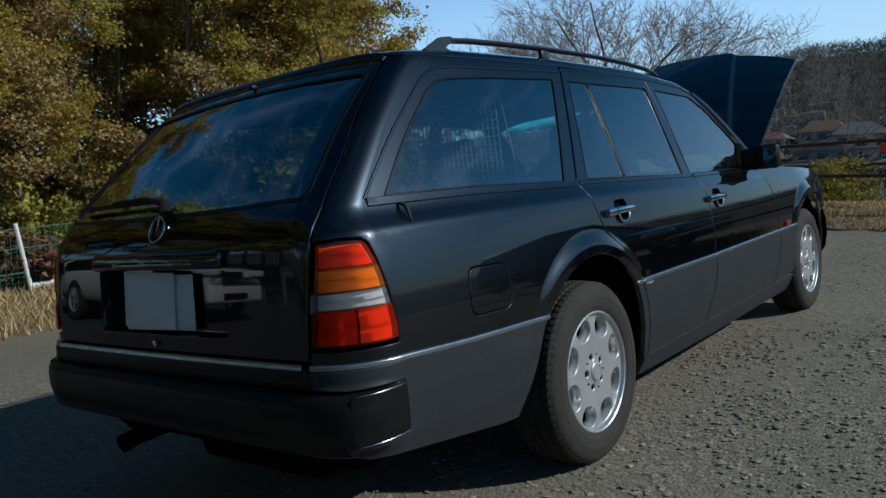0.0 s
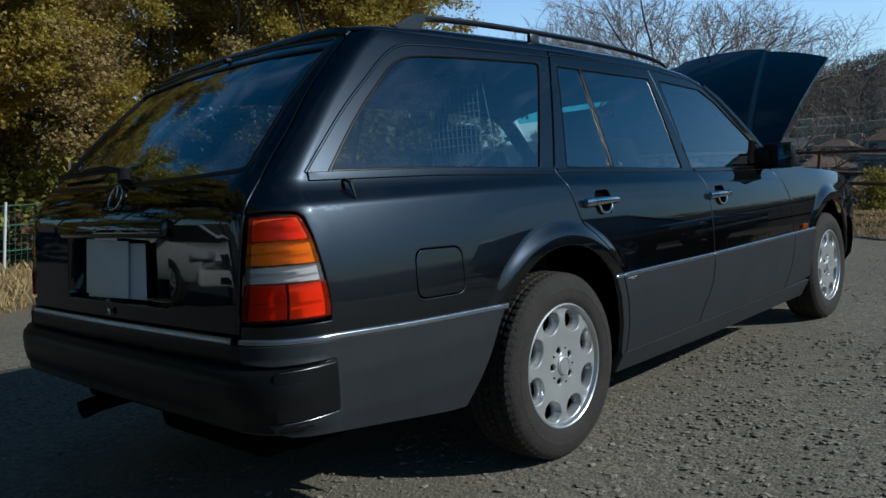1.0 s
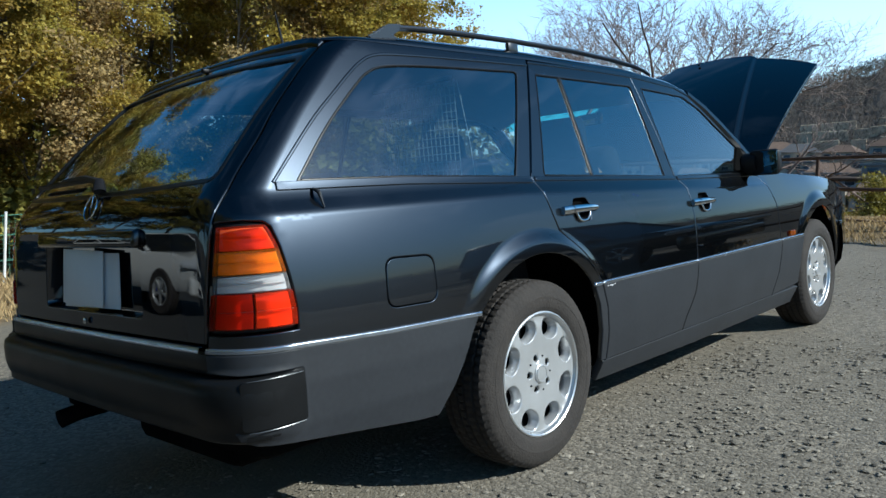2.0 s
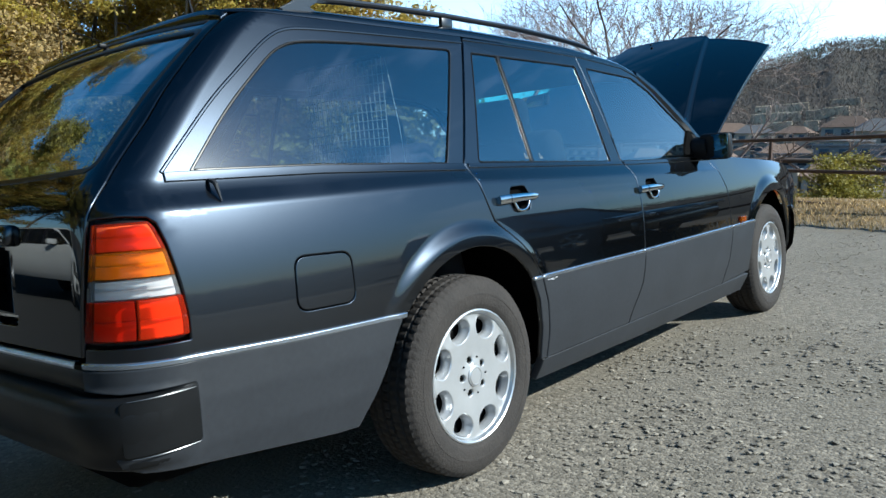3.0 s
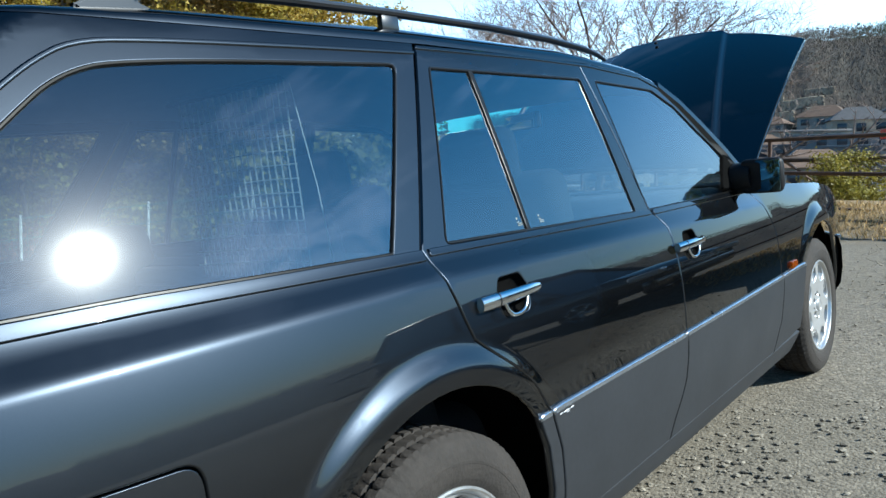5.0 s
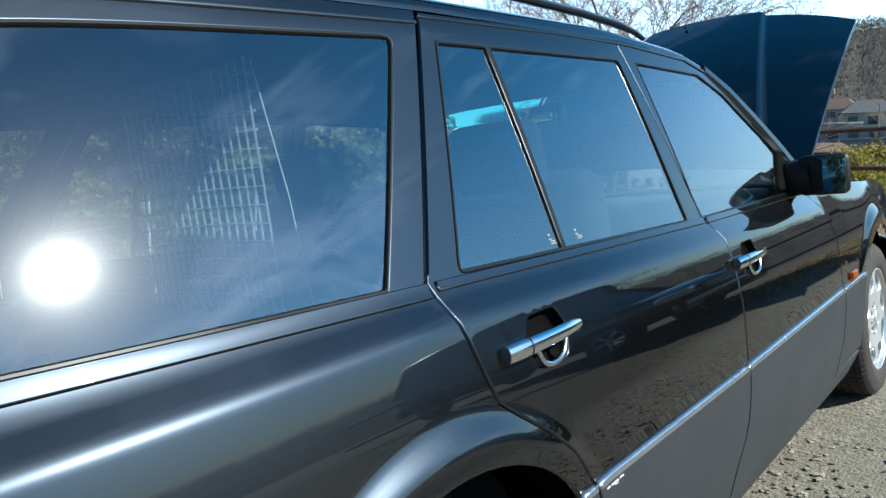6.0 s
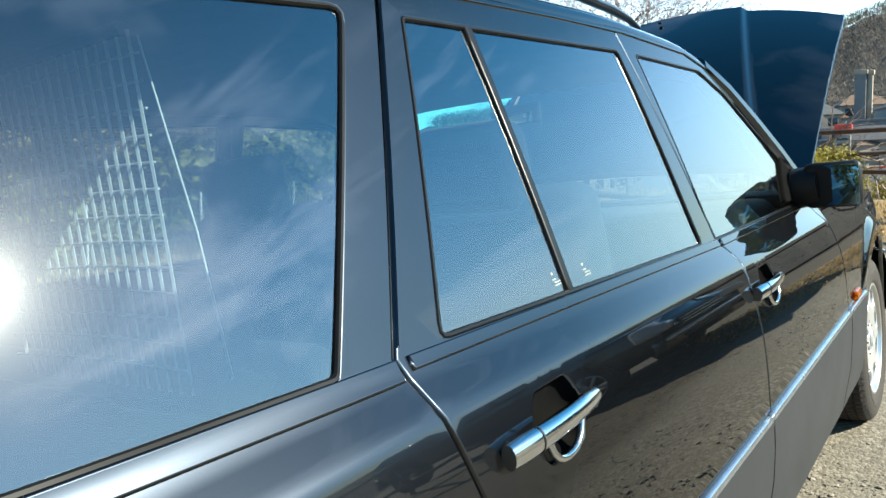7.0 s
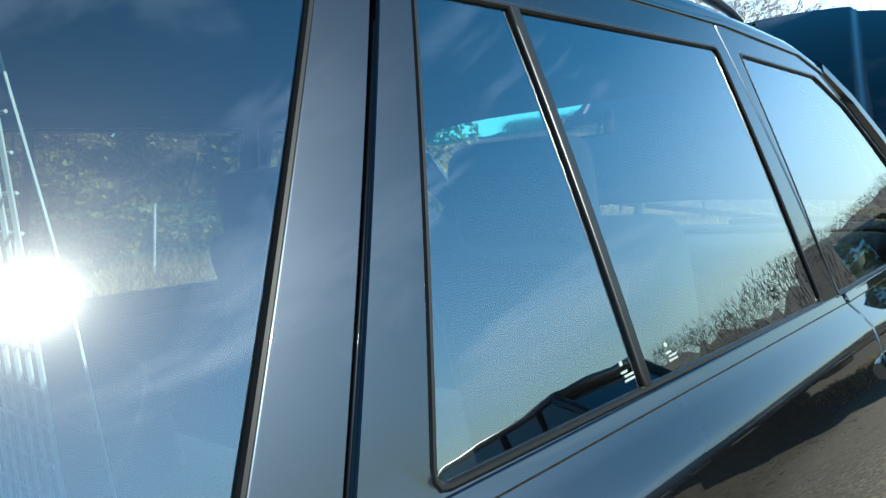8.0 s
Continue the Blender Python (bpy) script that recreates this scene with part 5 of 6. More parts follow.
def gravel_mat():
    m = bpy.data.materials.new("grey_gravel")
    m.use_nodes = True
    n, l = m.node_tree.nodes, m.node_tree.links
    b = n["Principled BSDF"]
    b.inputs["Roughness"].default_value = 0.9
    tc = n.new("ShaderNodeTexCoord")

    def vor(scale, out="Color"):
        v = n.new("ShaderNodeTexVoronoi")
        v.inputs["Scale"].default_value = scale
        l.new(tc.outputs["Object"], v.inputs["Vector"])
        return v

    def noise_(scale, detail=6):
        t = n.new("ShaderNodeTexNoise")
        t.inputs["Scale"].default_value, t.inputs["Detail"].default_value = scale, detail
        l.new(tc.outputs["Object"], t.inputs["Vector"])
        return t
    v1, v2 = vor(62), vor(140)
    big, mid = noise_(0.55), noise_(5)
    sep = n.new("ShaderNodeSeparateColor")
    l.new(v1.outputs["Color"], sep.inputs["Color"])
    r = n.new("ShaderNodeValToRGB")
    r.color_ramp.elements[0].color, r.color_ramp.elements[1].color = (.104, .090, .069, 1), (.266, .232, .180, 1)
    e = r.color_ramp.elements.new(.45)
    e.color = (.160, .139, .108, 1)
    l.new(sep.outputs["Red"], r.inputs["Fac"])
    soil = n.new("ShaderNodeValToRGB")
    soil.color_ramp.elements[0].position, soil.color_ramp.elements[1].position = .42, .64
    soil.color_ramp.elements[0].color, soil.color_ramp.elements[1].color = (0, 0, 0, 1), (.85, .85, .85, 1)
    l.new(big.outputs["Fac"], soil.inputs["Fac"])
    mx = n.new("ShaderNodeMix")
    mx.data_type = "RGBA"
    l.new(soil.outputs["Color"], mx.inputs["Factor"])
    l.new(r.outputs["Color"], mx.inputs["A"])
    dirt = n.new("ShaderNodeValToRGB")
    dirt.color_ramp.elements[0].color, dirt.color_ramp.elements[1].color = (.110, .094, .069, 1), (.205, .182, .140, 1)
    l.new(mid.outputs["Fac"], dirt.inputs["Fac"])
    l.new(dirt.outputs["Color"], mx.inputs["B"])
    # dry grass and soil away from the yard
    pos = n.new("ShaderNodeSeparateXYZ")
    l.new(tc.outputs["Object"], pos.inputs["Vector"])

    def calc(op, a, bval):
        q = n.new("ShaderNodeMath")
        q.operation = op
        for i, s in enumerate((a, bval)):
            if isinstance(s, (int, float)):
                q.inputs[i].default_value = s
            else:
                l.new(s, q.inputs[i])
        return q.outputs[0]
    wob = calc("MULTIPLY", calc("SUBTRACT", noise_(1.3).outputs["Fac"], .5), 1.6)
    left = calc("SUBTRACT", calc("ADD", -5.6, wob), calc("ADD", pos.outputs["X"], calc("MULTIPLY", pos.outputs["Y"], .10)))
    far = calc("ADD", calc("ADD", calc("MULTIPLY", calc("ADD", pos.outputs["X"], 1.54), .588), calc("MULTIPLY", calc("SUBTRACT", pos.outputs["Y"], 10.2), .809)), calc("ADD", 1.30, calc("MULTIPLY", wob, .5)))
    edge_f = n.new("ShaderNodeMapRange")
    edge_f.inputs["From Min"].default_value, edge_f.inputs["From Max"].default_value = -.15, .45
    right = calc("SUBTRACT", calc("ADD", pos.outputs["X"], calc("MULTIPLY", wob, .4)), 2.3)
    l.new(calc("MAXIMUM", left, far), edge_f.inputs["Value"])
    straw = n.new("ShaderNodeValToRGB")
    straw.color_ramp.elements[0].color, straw.color_ramp.elements[1].color = (.10, .07, .033, 1), (.30, .21, .10, 1)
    l.new(noise_(14).outputs["Fac"], straw.inputs["Fac"])
    mx2 = n.new("ShaderNodeMix")
    mx2.data_type = "RGBA"
    # unseen ground behind the car, darkened like asphalt to dim reflections and bounce
    dark_yard_f = n.new("ShaderNodeMapRange")
    dark_yard_f.inputs["From Min"].default_value, dark_yard_f.inputs["From Max"].default_value = -.1, .15
    l.new(calc("SUBTRACT", calc("ADD", -2.1, calc("MULTIPLY", wob, .25)), pos.outputs["Y"]), dark_yard_f.inputs["Value"])
    dark_yard = n.new("ShaderNodeValToRGB")
    dark_yard.color_ramp.elements[0].color, dark_yard.color_ramp.elements[1].color = (.034, .034, .033, 1), (.062, .061, .058, 1)
    l.new(noise_(90, 3).outputs["Fac"], dark_yard.inputs["Fac"])
    mx3 = n.new("ShaderNodeMix")
    mx3.data_type = "RGBA"
    l.new(dark_yard_f.outputs["Result"], mx3.inputs["Factor"])
    l.new(mx2.outputs["Result"], mx3.inputs["A"])
    l.new(dark_yard.outputs["Color"], mx3.inputs["B"])
    l.new(edge_f.outputs["Result"], mx2.inputs["Factor"])
    l.new(mx.outputs["Result"], mx2.inputs["A"])
    l.new(straw.outputs["Color"], mx2.inputs["B"])
    # unseen brown ground beside the yard, made dark to deepen the doors' reflections
    brown_side_f = n.new("ShaderNodeMapRange")
    brown_side_f.inputs["From Min"].default_value, brown_side_f.inputs["From Max"].default_value = -.2, .3
    l.new(right, brown_side_f.inputs["Value"])
    brown_side = n.new("ShaderNodeValToRGB")
    brown_side.color_ramp.elements[0].position, brown_side.color_ramp.elements[1].position = .36, .70
    brown_side.color_ramp.elements[0].color, brown_side.color_ramp.elements[1].color = (.030, .024, .015, 1), (.125, .090, .048, 1)
    l.new(noise_(16, 9).outputs["Fac"], brown_side.inputs["Fac"])
    mx4 = n.new("ShaderNodeMix")
    mx4.data_type = "RGBA"
    l.new(brown_side_f.outputs["Result"], mx4.inputs["Factor"])
    l.new(mx3.outputs["Result"], mx4.inputs["A"])
    l.new(brown_side.outputs["Color"], mx4.inputs["B"])
    l.new(mx4.outputs["Result"], b.inputs["Base Color"])
    bp = n.new("ShaderNodeBump")
    bp.inputs["Strength"].default_value, bp.inputs["Distance"].default_value = .42, .010
    add = calc("ADD", v1.outputs["Distance"], calc("MULTIPLY", v2.outputs["Distance"], .5))
    l.new(calc("ADD", calc("MULTIPLY", add, -1), mid.outputs["Fac"]), bp.inputs["Height"])
    l.new(bp.outputs["Normal"], b.inputs["Normal"])
    return m


GRAVEL = gravel_mat()


def spread_axis(near, far, n_near, n_far):
    a = np.linspace(-near, near, n_near)
    b = near + (far - near) * np.linspace(0, 1, n_far + 1)[1:] ** 2.2
    return np.concatenate([-b[::-1], a, b])


gx, gy = spread_axis(26, 900, 105, 24), spread_axis(26, 900, 105, 24)
verts = [(x, y, ground_z(x, y) + (.012 * noise.noise(Vector((x * .8, y * .8, 3))) if abs(x) < 12 and abs(y) < 12 else 0) - .006) for y in gy for x in gx]
nx = len(gx)
faces = [(j * nx + i, j * nx + i + 1, (j + 1) * nx + i + 1, (j + 1) * nx + i) for j in range(len(gy) - 1) for i in range(nx - 1)]
ground = piece("ground", mesh_of("ground", verts, faces, GRAVEL, sharp=0))
tagged(ground, "grey gravel yard with darkened unseen ground and dry grass at its edges", "ground", kind="structure")

# loose stones, thickest where the yard is seen close
STONE = mat("loose_stone", (.222, .196, .156), .85, vary=.25, scale=30, island=.36, bump=.3, bump_scale=90)
rng = np.random.default_rng(4)


def stones(n, x0, x1, y0, y1, s0, s1):
    t = (1 + 5 ** .5) / 2
    ico = np.array([(-1, t, 0), (1, t, 0), (-1, -t, 0), (1, -t, 0), (0, -1, t), (0, 1, t), (0, -1, -t), (0, 1, -t), (t, 0, -1), (t, 0, 1), (-t, 0, -1), (-t, 0, 1)]) / 1.902
    tri = np.array([(0, 11, 5), (0, 5, 1), (0, 1, 7), (0, 7, 10), (0, 10, 11), (1, 5, 9), (5, 11, 4), (11, 10, 2), (10, 7, 6), (7, 1, 8), (3, 9, 4), (3, 4, 2), (3, 2, 6), (3, 6, 8), (3, 8, 9), (4, 9, 5), (2, 4, 11), (6, 2, 10), (8, 6, 7), (9, 8, 1)])
    vs, fs = [], []
    for k in range(n):
        size = s0 + (s1 - s0) * rng.random() ** 4
        a = rng.random() * 6.283
        p = ico * (1 + .28 * rng.standard_normal((12, 1))) * (size * np.array([1, .8, .17 + .17 * rng.random()]))
        c, s = math.cos(a), math.sin(a)
        p = p @ np.array([[c, s, 0], [-s, c, 0], [0, 0, 1]])
        # they gather in drifts
        for _try in range(4):
            x, y = x0 + (x1 - x0) * rng.random(), y0 + (y1 - y0) * rng.random()
            if noise.noise(Vector((x * 2.3, y * 2.3, 8))) + .5 * noise.noise(Vector((x * 7, y * 7, 2))) > .9 * rng.random() - .45:
                break
        p += (x, y, size * .12 - .004)
        vs.append(p)
        fs.append(tri + 12 * k)
    return np.concatenate(vs), np.concatenate(fs)


sets = [stones(10500, .2, 3.2, -1.2, 2.2, .0035, .017), stones(7000, .3, 3.8, 2.0, 8.2, .004, .014), stones(3000, -3.6, .6, -2.6, -.5, .004, .013), stones(1500, -4.5, 0, 4, 9, .007, .017)]
off, vs, fs = 0, [], []
for v, f in sets:
    vs.append(v)
    fs.append(f + off)
    off += len(v)
pebbles = piece("loose_gravel", mesh_of("loose_gravel", np.concatenate(vs).tolist(), [tuple(f) for f in np.concatenate(fs).tolist()], STONE, smooth=False))
tagged(pebbles, "loose grey crushed stones lying on the yard", "gravel", kind="stuff")

# dry grass along the yard's edges
GRASS = mat("dry_grass", (.42, .30, .145), .9, island=.45, translucent=.25)
vs, fs = [], []


def blades(n, place, h0, h1):
    for _ in range(n):
        x, y = place()
        h = h0 + (h1 - h0) * rng.random()
        a, w = rng.random() * 6.283, .004 + .005 * rng.random()
        dx, dy, lx, ly = math.cos(a) * w, math.sin(a) * w, (rng.random() - .5) * h * 1.3, (rng.random() - .5) * h * 1.3
        z = ground_z(x, y) - .01
        k = len(vs)
        vs.extend([(x - dx, y - dy, z), (x + dx, y + dy, z), (x + lx * .4 + dx * .7, y + ly * .4 + dy * .7, z + h * .6), (x + lx, y + ly, z + h)])
        fs.extend([(k, k + 1, k + 2), (k, k + 2, k + 3)])


blades(13000, lambda: (-5.8 - 6.5 * rng.random(), -1.2 + 11.2 * rng.random()), .05, .22)


def along_fence():
    t, d = -9 + 15 * rng.random(), -1.3 + 1.8 * rng.random()
    return (-1.54 + t * .809 + d * .588, 10.2 - t * .588 + d * .809)


blades(14000, along_fence, .02, .085)
grass = piece("dry_grass", mesh_of("dry_grass", vs, fs, GRASS, smooth=False))
tagged(grass, "straw-coloured dry grass at the yard's edge", "grass", kind="stuff")


# ---------------- trees ----------------
def grow(r, p, d, length, radius, level, spec, tubes, tips, thin=.0028):
    """Grows one branch and its children. spec: children, spread, shrink, droop by level."""
    kids, spread_, shrink, wobble, rise = spec[level]
    n = 6 if level < 3 else 4
    pts, cur = [p.copy()], p.copy()
    dd = d.copy()
    for i in range(n):
        dd = (dd + Vector((r.uniform(-1, 1), r.uniform(-1, 1), r.uniform(-1, 1))) * wobble + Vector((0, 0, rise))).normalized()
        cur = cur + dd * (length / n)
        pts.append(cur.copy())
    end = radius * (.35 if level < len(spec) - 1 else .2)
    tubes.append((pts, [radius + (end - radius) * i / n for i in range(n + 1)], level))
    if level == len(spec) - 1:
        tips.extend(pts[2:])
        return
    for k in range(kids):
        t = .28 + .72 * (k + r.random()) / kids
        i = min(n - 1, int(t * n))
        q = pts[i].lerp(pts[i + 1], t * n - i)
        base = (pts[i + 1] - pts[i]).normalized()
        side = base.orthogonal().normalized()
        side.rotate(Matrix.Rotation(r.uniform(0, 6.283), 3, base))
        nd = (base * (1 - spread_) + side * spread_ * r.uniform(.7, 1.3)).normalized()
        grow(r, q, nd, length * shrink * r.uniform(.7, 1.15) * (1.15 - .4 * t), max(thin, (radius + (end - radius) * t) * .62), level + 1, spec, tubes, tips, thin)


def branch_mesh(name, tubes, material, sides=(9, 7, 5, 4, 3, 3)):
    vs, fs = [], []
    for pts, rad, level in tubes:
        sd = sides[min(level, 5)]
        base = len(vs)
        for i, p in enumerate(pts):
            d = (pts[min(i + 1, len(pts) - 1)] - pts[max(i - 1, 0)]).normalized()
            s = d.orthogonal().normalized()
            t = d.cross(s)
            for k in range(sd):
                a = 6.2832 * k / sd
                vs.append(p + s * (math.cos(a) * rad[i]) + t * (math.sin(a) * rad[i]))
        for i in range(len(pts) - 1):
            for k in range(sd):
                a, b = base + i * sd + k, base + i * sd + (k + 1) % sd
                fs.append((a, b, b + sd, a + sd))
    return mesh_of(name, vs, fs, material, sharp=0)


def leaf_mesh(name, tips, material, per, size, spread_, r, droop=.3):
    vs, fs = [], []
    for p in tips:
        for _ in range(per):
            c = p + Vector((r.gauss(0, spread_), r.gauss(0, spread_), r.gauss(0, spread_ * .4)))
            s = size * r.uniform(.5, 1.3)
            a = Vector((r.uniform(-1, 1), r.uniform(-1, 1), r.uniform(-1, .4) * droop * 2)).normalized()
            b = a.cross(Vector((r.uniform(-1, 1), r.uniform(-1, 1), r.uniform(-.2, 1)))).normalized() * (s * .34)
            k = len(vs)
            vs.extend([c + b * 1.3, c - b * 1.3, c + a * s])
            fs.append((k, k + 1, k + 2))
    return mesh_of(name, vs, fs, material, smooth=False)


BARK = mat("grey_brown_bark", (.12, .10, .08), .9, vary=.35, scale=9, bump=.6, bump_scale=40)
PALE_BARK = mat("pale_bark", (.34, .30, .24), .85, vary=.3, scale=7, bump=.4, bump_scale=40)
TWIG = mat("purple_brown_twig", (.25, .195, .175), .85, vary=.3, scale=5)
LEAF_GOLD = mat("golden_green_leaf", (.52, .33, .062), .65, color2=(.31, .265, .05), vary=.3, scale=.5, island=.45, translucent=.5)
LEAF_GREEN = mat("dark_green_leaf", (.15, .16, .03), .6, color2=(.30, .25, .045), vary=.3, scale=.5, island=.5, translucent=.3)
LEAF_BROWN = mat("brown_leaf", (.36, .23, .08), .8, color2=(.24, .18, .07), vary=.3, scale=.6, island=.5, translucent=.3)
LEAF_YELLOW = mat("yellow_green_leaf", (.34, .27, .040), .6, color2=(.18, .165, .03), vary=.3, scale=.9, island=.5, translucent=.35)

GROVE = [(5, .50, .50, .12, .05), (5, .6, .52, .18, .02), (4, .6, .5, .22, .0), (0, .5, .5, .25, -.02)]
PALE = [(7, .35, .35, .08, .04), (5, .45, .5, .15, .03), (4, .5, .5, .2, .02), (0, .5, .5, .2, 0)]
BAMBOO = [(16, .75, .22, .05, .03), (4, .6, .55, .2, -.04), (0, .6, .5, .25, -.08)]


def tree_kind(seed, label, spec, height, radius, leafmat, barkmat, per, size, spread_, name="tree"):
    r = random.Random(seed)
    tubes, tips = [], []
    grow(r, Vector((0, 0, -.1)), Vector((r.uniform(-.06, .06), r.uniform(-.06, .06), 1)).normalized(), height, radius, 0, spec, tubes, tips)
    t = thing(name, label, "tree", "trees of the grove")
    piece("trunk", branch_mesh("trunk", tubes, barkmat, (8, 5, 3, 3, 3, 3)), t)
    if per:
        piece("crown", leaf_mesh("crown", tips, leafmat, per, size, spread_, r), t)
    return t


kinds = [
    tree_kind(1, "tall golden-green leafy tree at the grove's edge", BAMBOO, 10.5, .06, LEAF_GOLD, BARK, 105, .092, .24),
    tree_kind(2, "tall dark green leafy tree in the grove", BAMBOO, 11.5, .06, LEAF_GREEN, BARK, 66, .12, .28),
    tree_kind(3, "broad golden-brown leafy tree in the grove", GROVE, 8.0, .09, LEAF_GOLD, BARK, 52, .095, .25),
    tree_kind(4, "thin pale-stemmed tree with sparse brown leaves", PALE, 8.5, .06, LEAF_BROWN, PALE_BARK, 12, .07, .25),
    tree_kind(5, "brown-leaved undergrowth tree with low crown", GROVE, 6.0, .08, LEAF_BROWN, BARK, 36, .10, .24),
]
r = random.Random(11)
spots = []
for row, (dist, count) in enumerate(((0, 16), (2.4, 14), (5.0, 14), (8.5, 15))):
    for k in range(count):
        t = (k + r.uniform(-.3, .3)) / count
        # the grove's edge runs from behind the car's left to the far left corner of the yard
        x = -13.0 + 1.2 * t - dist * .93 + r.uniform(-.8, .8)
        y = -5.5 + 22.5 * t + dist * .45 + r.uniform(-.5, .5)
        spots.append((row, x, y))
# trees added out of view behind the car, to darken its tail and reflections
for k in range(12):
    t = k / 11
    spots.append((4, -12.5 + 19 * t + r.uniform(-.6, .6), -11.0 - 6.5 * t + r.uniform(-.8, .8)))
for k in range(11):
    spots.append((5, -20.5 + 1.1 * k + r.uniform(-.5, .5), -6.0 - .75 * k + r.uniform(-.7, .7)))
used = set()
for i, (row, x, y) in enumerate(spots):
    if row < 4 and x > -14.2 and y < -3.2:
        continue
    if y > 0 and math.degrees(math.atan2(x - 2.2, y + 2)) > -46.5:
        continue
    choice = r.choice({0: (0, 2, 0, 4, 0), 1: (0, 1, 2, 3, 0), 2: (0, 1, 1, 2, 0), 3: (1, 1, 1, 0), 4: (1, 1, 4), 5: (1, 1, 0)}[row] if y < 4.5 else ((3, 4, 3, 2, 0) if row < 2 else (4, 1, 2, 3)) if y < 10 else (0, 0, 2, 3))
    m = Matrix.Translation((x, y, ground_z(x, y) - .05)) @ LEANING @ pose(0, 0, 0, r.uniform(-4, 4), r.uniform(-4, 4), r.uniform(0, 360)) @ Matrix.Scale((.68 if row < 2 else .85 if row < 4 else 1.15) * (1 + .35 * min(1, max(0, (y - 3) / 10))) * r.uniform(.88, 1.12), 4)
    if choice not in used:
        used.add(choice)
        kinds[choice].matrix_basis = m
    else:
        c = copy_thing(kinds[choice], m)
        c.scale = m.to_scale()

# undergrowth at the grove's foot, shrubs beyond the fence
def bush_kind(seed, label, leafmat, size, per=7, leaf=.10):
    r2 = random.Random(seed)
    tubes, tips = [], []
    for k in range(11):
        a = r2.uniform(0, 6.28)
        grow(r2, Vector((.12 * math.cos(a), .12 * math.sin(a), -.05)), Vector((math.cos(a) * .7, math.sin(a) * .7, r2.uniform(.5, 1.4))).normalized(), size * r2.uniform(.7, 1.1), .018, 0,
             [(4, .5, .6, .15, .02), (3, .6, .6, .2, 0), (0, .5, .5, .2, 0)], tubes, tips)
    t = thing("bush", label, "bush", "bushes")
    piece("stems", branch_mesh("stems", [q for q in tubes if q[2] < 2], BARK, (3, 3, 3, 3, 3, 3)), t)
    piece("foliage", leaf_mesh("foliage", tips, leafmat, per, leaf, size * .10, r2), t)
    return t


shrub = bush_kind(21, "yellow-green leafy shrub beyond the fence", LEAF_YELLOW, 1.15, 15, .055)
shrub.matrix_basis = Matrix.Translation((-1.20, 12.4, -.16)) @ LEANING @ Matrix.Scale(.72, 4)
for x, y, z, s in ((-.75, 13.1, -.85, .8), (-1.75, 13.2, -.85, .75)):
    m = Matrix.Translation((x, y, z)) @ LEANING @ pose(0, 0, 0, 0, 0, 70 * x) @ Matrix.Scale(s, 4)
    copy_thing(shrub, m).scale = (s, s, s)
scrub = bush_kind(24, "bare brown scrub on the slope beyond the fence", LEAF_BROWN, 1.0, 2, .05)
scrub.matrix_basis = Matrix.Translation((-2.7, 13.0, -.75)) @ LEANING
for x, y, z, s in ((-3.9, 13.5, -.85, 1.1), (-5.2, 14.2, -.9, 1.15), (-6.6, 14.9, -.9, 1.2), (-2.2, 14.0, -1.1, 1.1)):
    copy_thing(scrub, Matrix.Translation((x, y, z)) @ LEANING @ pose(0, 0, 0, 0, 0, 90 * x)).scale = (s, s, s)
under = bush_kind(22, "dark green undergrowth bush at the grove's edge", LEAF_GREEN, 1.3, 7, .10)
under.matrix_basis = Matrix.Translation((-12.6, 1.0, 0)) @ LEANING
for k in range(42):
    y = -3 + 1.4 * (k % 14)
    x = -12.7 - .9 * r.random() + .05 * y - 2.6 * (k // 14)
    s = r.uniform(.8, 1.3) + .55 * (k // 14)
    # some bushes go out of view behind the car, below the added trees
    if k % 3 == 2 and k > 14:
        x, y, s = -12 + 18 * k / 42, -10.5 - 6 * k / 42, 1.5
    copy_thing(under, Matrix.Translation((x, y, 0)) @ LEANING @ pose(0, 0, 0, 0, 0, 67 * k)).scale = (s, s, s)
for x, y, s in ((-12.4, 9.6, 1.9), (-12.0, 11.4, 2.0), (-12.9, 12.8, 2.2)):
    copy_thing(under, Matrix.Translation((x, y, ground_z(x, y))) @ LEANING @ pose(0, 0, 0, 0, 0, 51 * x)).scale = (s, s, s)
rust = bush_kind(23, "reddish brown leafy bush beside the net fence", mat("rust_leaf", (.17, .075, .045), .7, island=.5, translucent=.3), .8, 6, .10)
rust.matrix_basis = Matrix.Translation((-11.6, 3.4, 0)) @ LEANING
copy_thing(rust, Matrix.Translation((-11.9, 5.0, 0)) @ LEANING @ pose(0, 0, 0, 0, 0, 80))

# bare cherry tree beyond the fence
rc = random.Random(8)
tubes, tips = [], []
CHERRY = [(0, .60, .70, .08, .02), (12, .50, .50, .12, .05), (8, .48, .56, .14, .06), (5, .46, .58, .16, .05), (0, .5, .5, .16, .03)]
grow(rc, Vector((0, 0, -2.6)), Vector((.05, 0, 1)).normalized(), 3.3, .11, 0, CHERRY, tubes, tips, .0050)
for k in range(16):
    a = 2.4 * k
    up = .18 + .72 * ((k * 5) % 16) / 16
    grow(rc, Vector((0, 0, .5 + .25 * rc.random())), Vector((math.cos(a), math.sin(a) * .8, up)).normalized(), rc.uniform(2.4, 3.2), .034, 1, CHERRY, tubes, tips, .0050)
grow(rc, Vector((0, 0, -.9)), Vector((.92, -.30, .12)).normalized(), 5.6, .085, 1, [CHERRY[0], (14, .5, .24, .10, .03)] + CHERRY[2:], tubes, tips, .0050)
cherry = thing("cherry_tree", "bare spreading cherry tree beyond the fence", "tree")
